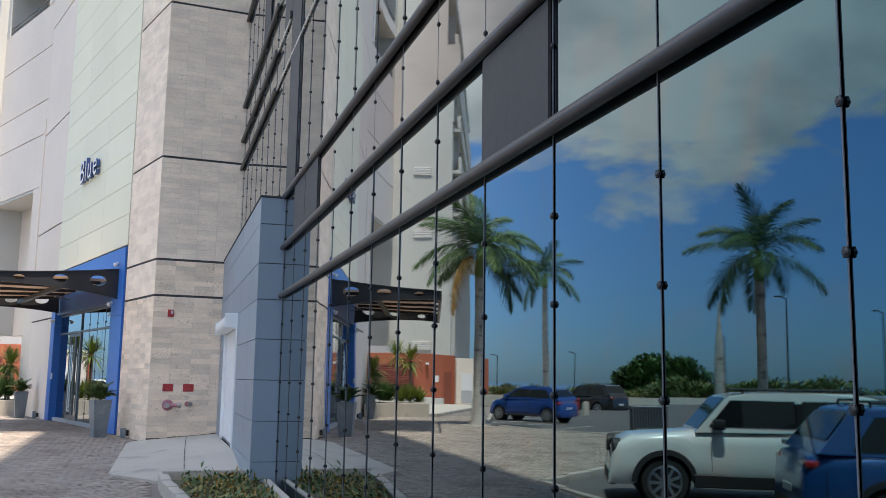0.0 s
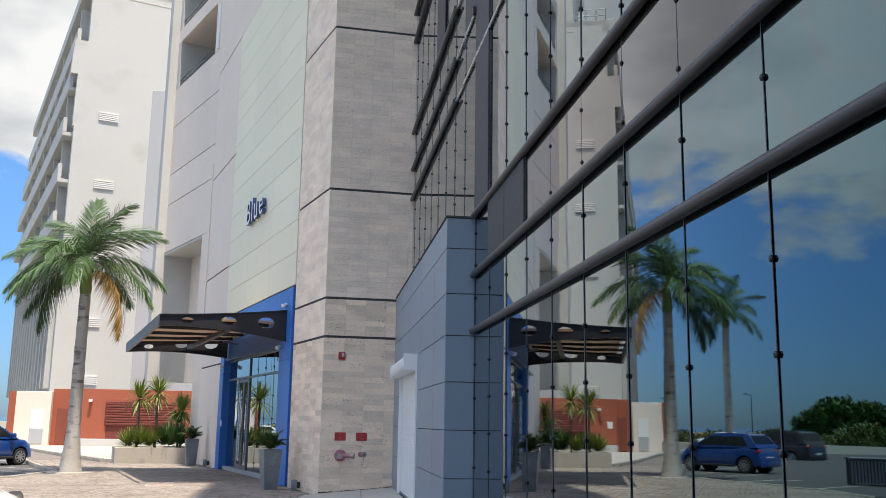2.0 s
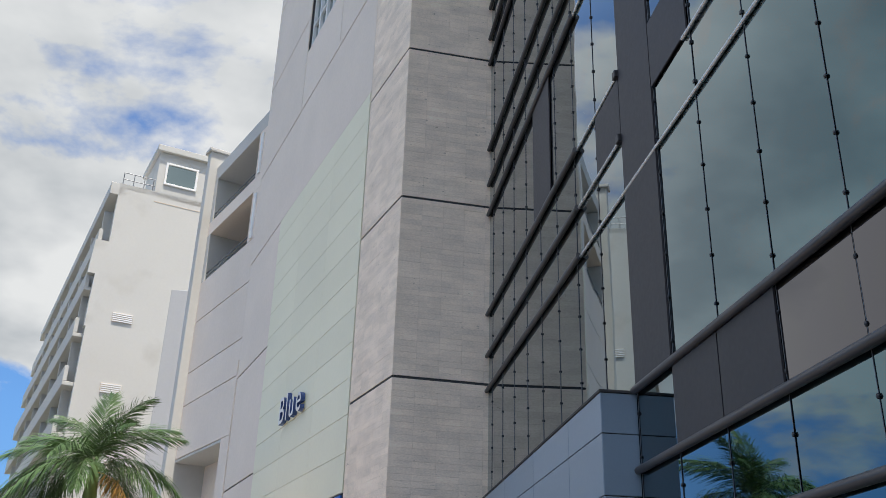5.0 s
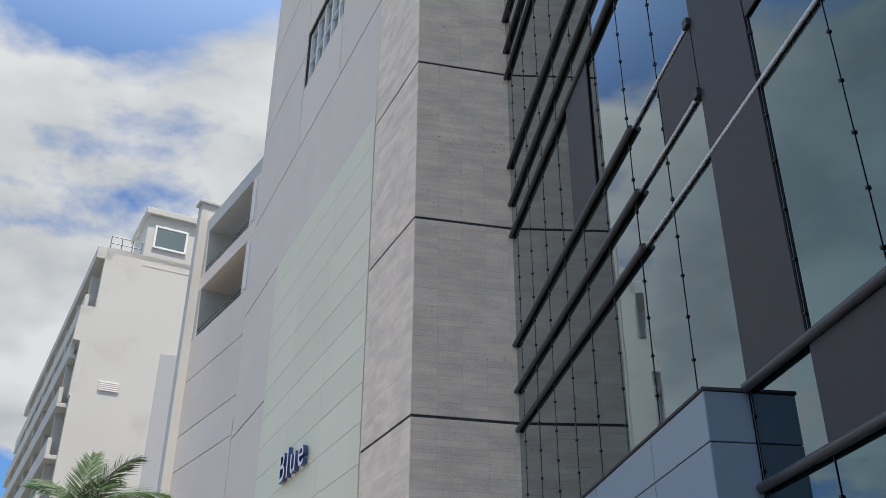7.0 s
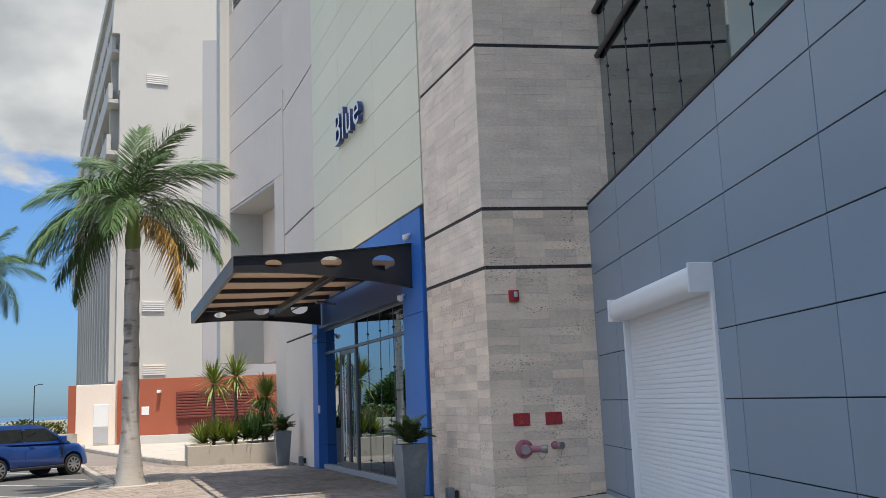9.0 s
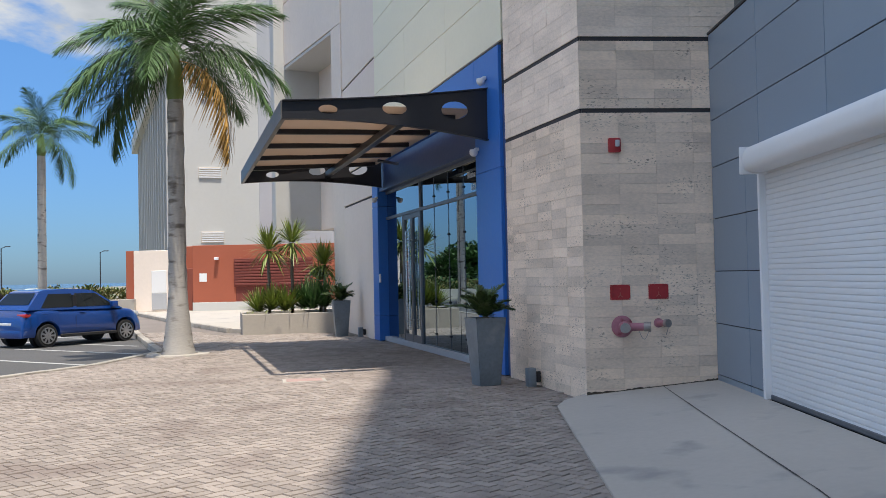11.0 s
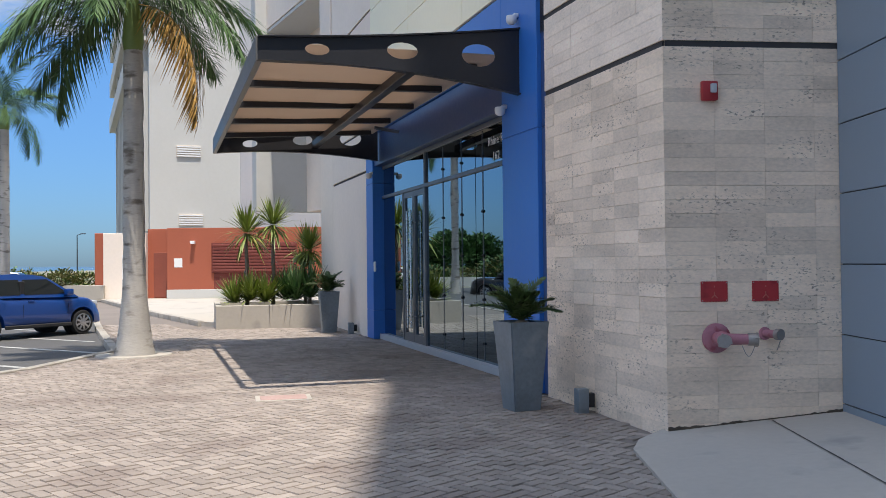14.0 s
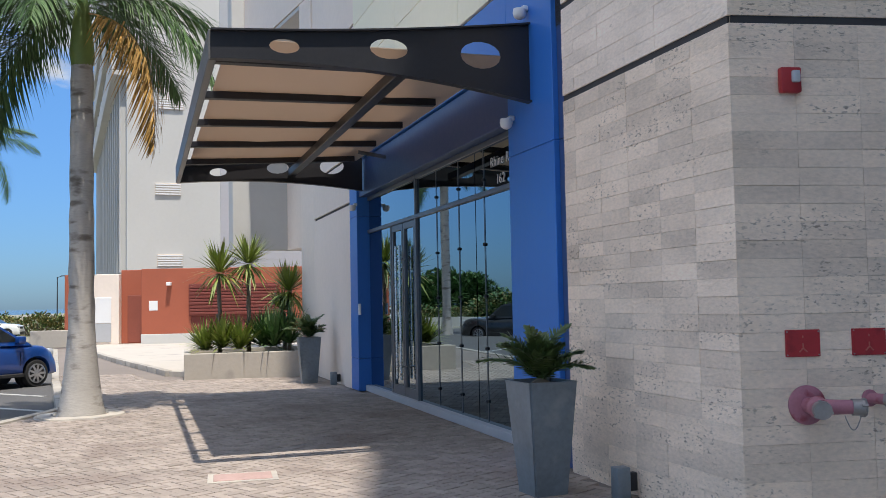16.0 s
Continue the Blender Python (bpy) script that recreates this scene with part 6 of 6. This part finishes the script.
# ---- herringbone pavers, last ----
random.seed(77)
BW = 0.1
ROT = Matrix.Rotation(radians(-45), 3, "Z")
near_box = (-1.95, -0.45, 15.2, 19.1)
brick = bmesh.new()
soft_box(brick, -BW + 0.0025, BW - 0.0025, -BW / 2 + 0.0025, BW / 2 - 0.0025, -0.02, 0.0, 0.003, 1)
brick_me = mesh_of("brick", brick, paver_piece)
verts, faces = [], []
hx, hy, e = BW - 0.0025, BW / 2 - 0.0025, 0.004
corner_set = ((-hx, -hy), (hx, -hy), (hx, hy), (-hx, hy))
inset = ((-hx + e, -hy + e), (hx - e, -hy + e), (hx - e, hy - e), (-hx + e, hy - e))
n_near = 0
SPAN = 420
for i in range(-SPAN, SPAN):
    for j in range(-SPAN, SPAN):
        d = (i - j) % 4
        if d == 0:
            cx, cy, turn = (i + 1) * BW, (j + 0.5) * BW, 0
        elif d == 3:
            cx, cy, turn = (i + 0.5) * BW, (j + 1) * BW, 90
        else:
            continue
        p = ROT @ Vector((cx, cy, 0))
        x, y = p.x - 3.0, p.y + 24.0
        if not (11.0 < y < 38.0) or x > 2.0 or x < kerb_x(y) + 0.18:
            continue
        if x > -0.12 and 16.0 < y < 22.6 or x > 0.42 and y <= 16.0:
            continue
        rel = Vector((x, y, 0)) - CORNER
        s_, o_ = rel.dot(F_DIR), rel.dot(F_OUT)
        if y > 22.4 and o_ < (0.08 if not 3.6 < s_ < 10.3 else -0.2):
            continue
        if y > 36.2 and x > -7.4 + (y - 36.2) * -0.5:
            continue
        z = ground_z(y) + random.uniform(-0.0025, 0.0025)
        if near_box[0] < x < near_box[1] and near_box[2] < y < near_box[3] and n_near < 300:
            shared("brick", brick_me, pavement, pose(x, y, z, random.uniform(-0.5, 0.5), random.uniform(-0.5, 0.5), turn - 45 + random.uniform(-0.8, 0.8)))
            n_near += 1
            continue
        a = radians(turn - 45 + random.uniform(-0.8, 0.8))
        c, s = math.cos(a), math.sin(a)
        tx, ty = random.uniform(-0.02, 0.02), random.uniform(-0.02, 0.02)
        k = len(verts)
        for u, v in corner_set:
            verts.append((x + u * c - v * s, y + u * s + v * c, z - 0.014))
        for u, v in inset:
            verts.append((x + u * c - v * s, y + u * s + v * c, z + u * tx + v * ty))
        faces.append((k + 4, k + 5, k + 6, k + 7))
        for q in range(4):
            faces.append((k + q, k + (q + 1) % 4, k + 4 + (q + 1) % 4, k + 4 + q))
me = bpy.data.meshes.new("brick_field")
me.from_pydata(verts, [], faces)
me.materials.append(paver_rest)
field = new("brick_field", me)
field.parent = pavement
tagged(field, kind="stuff")
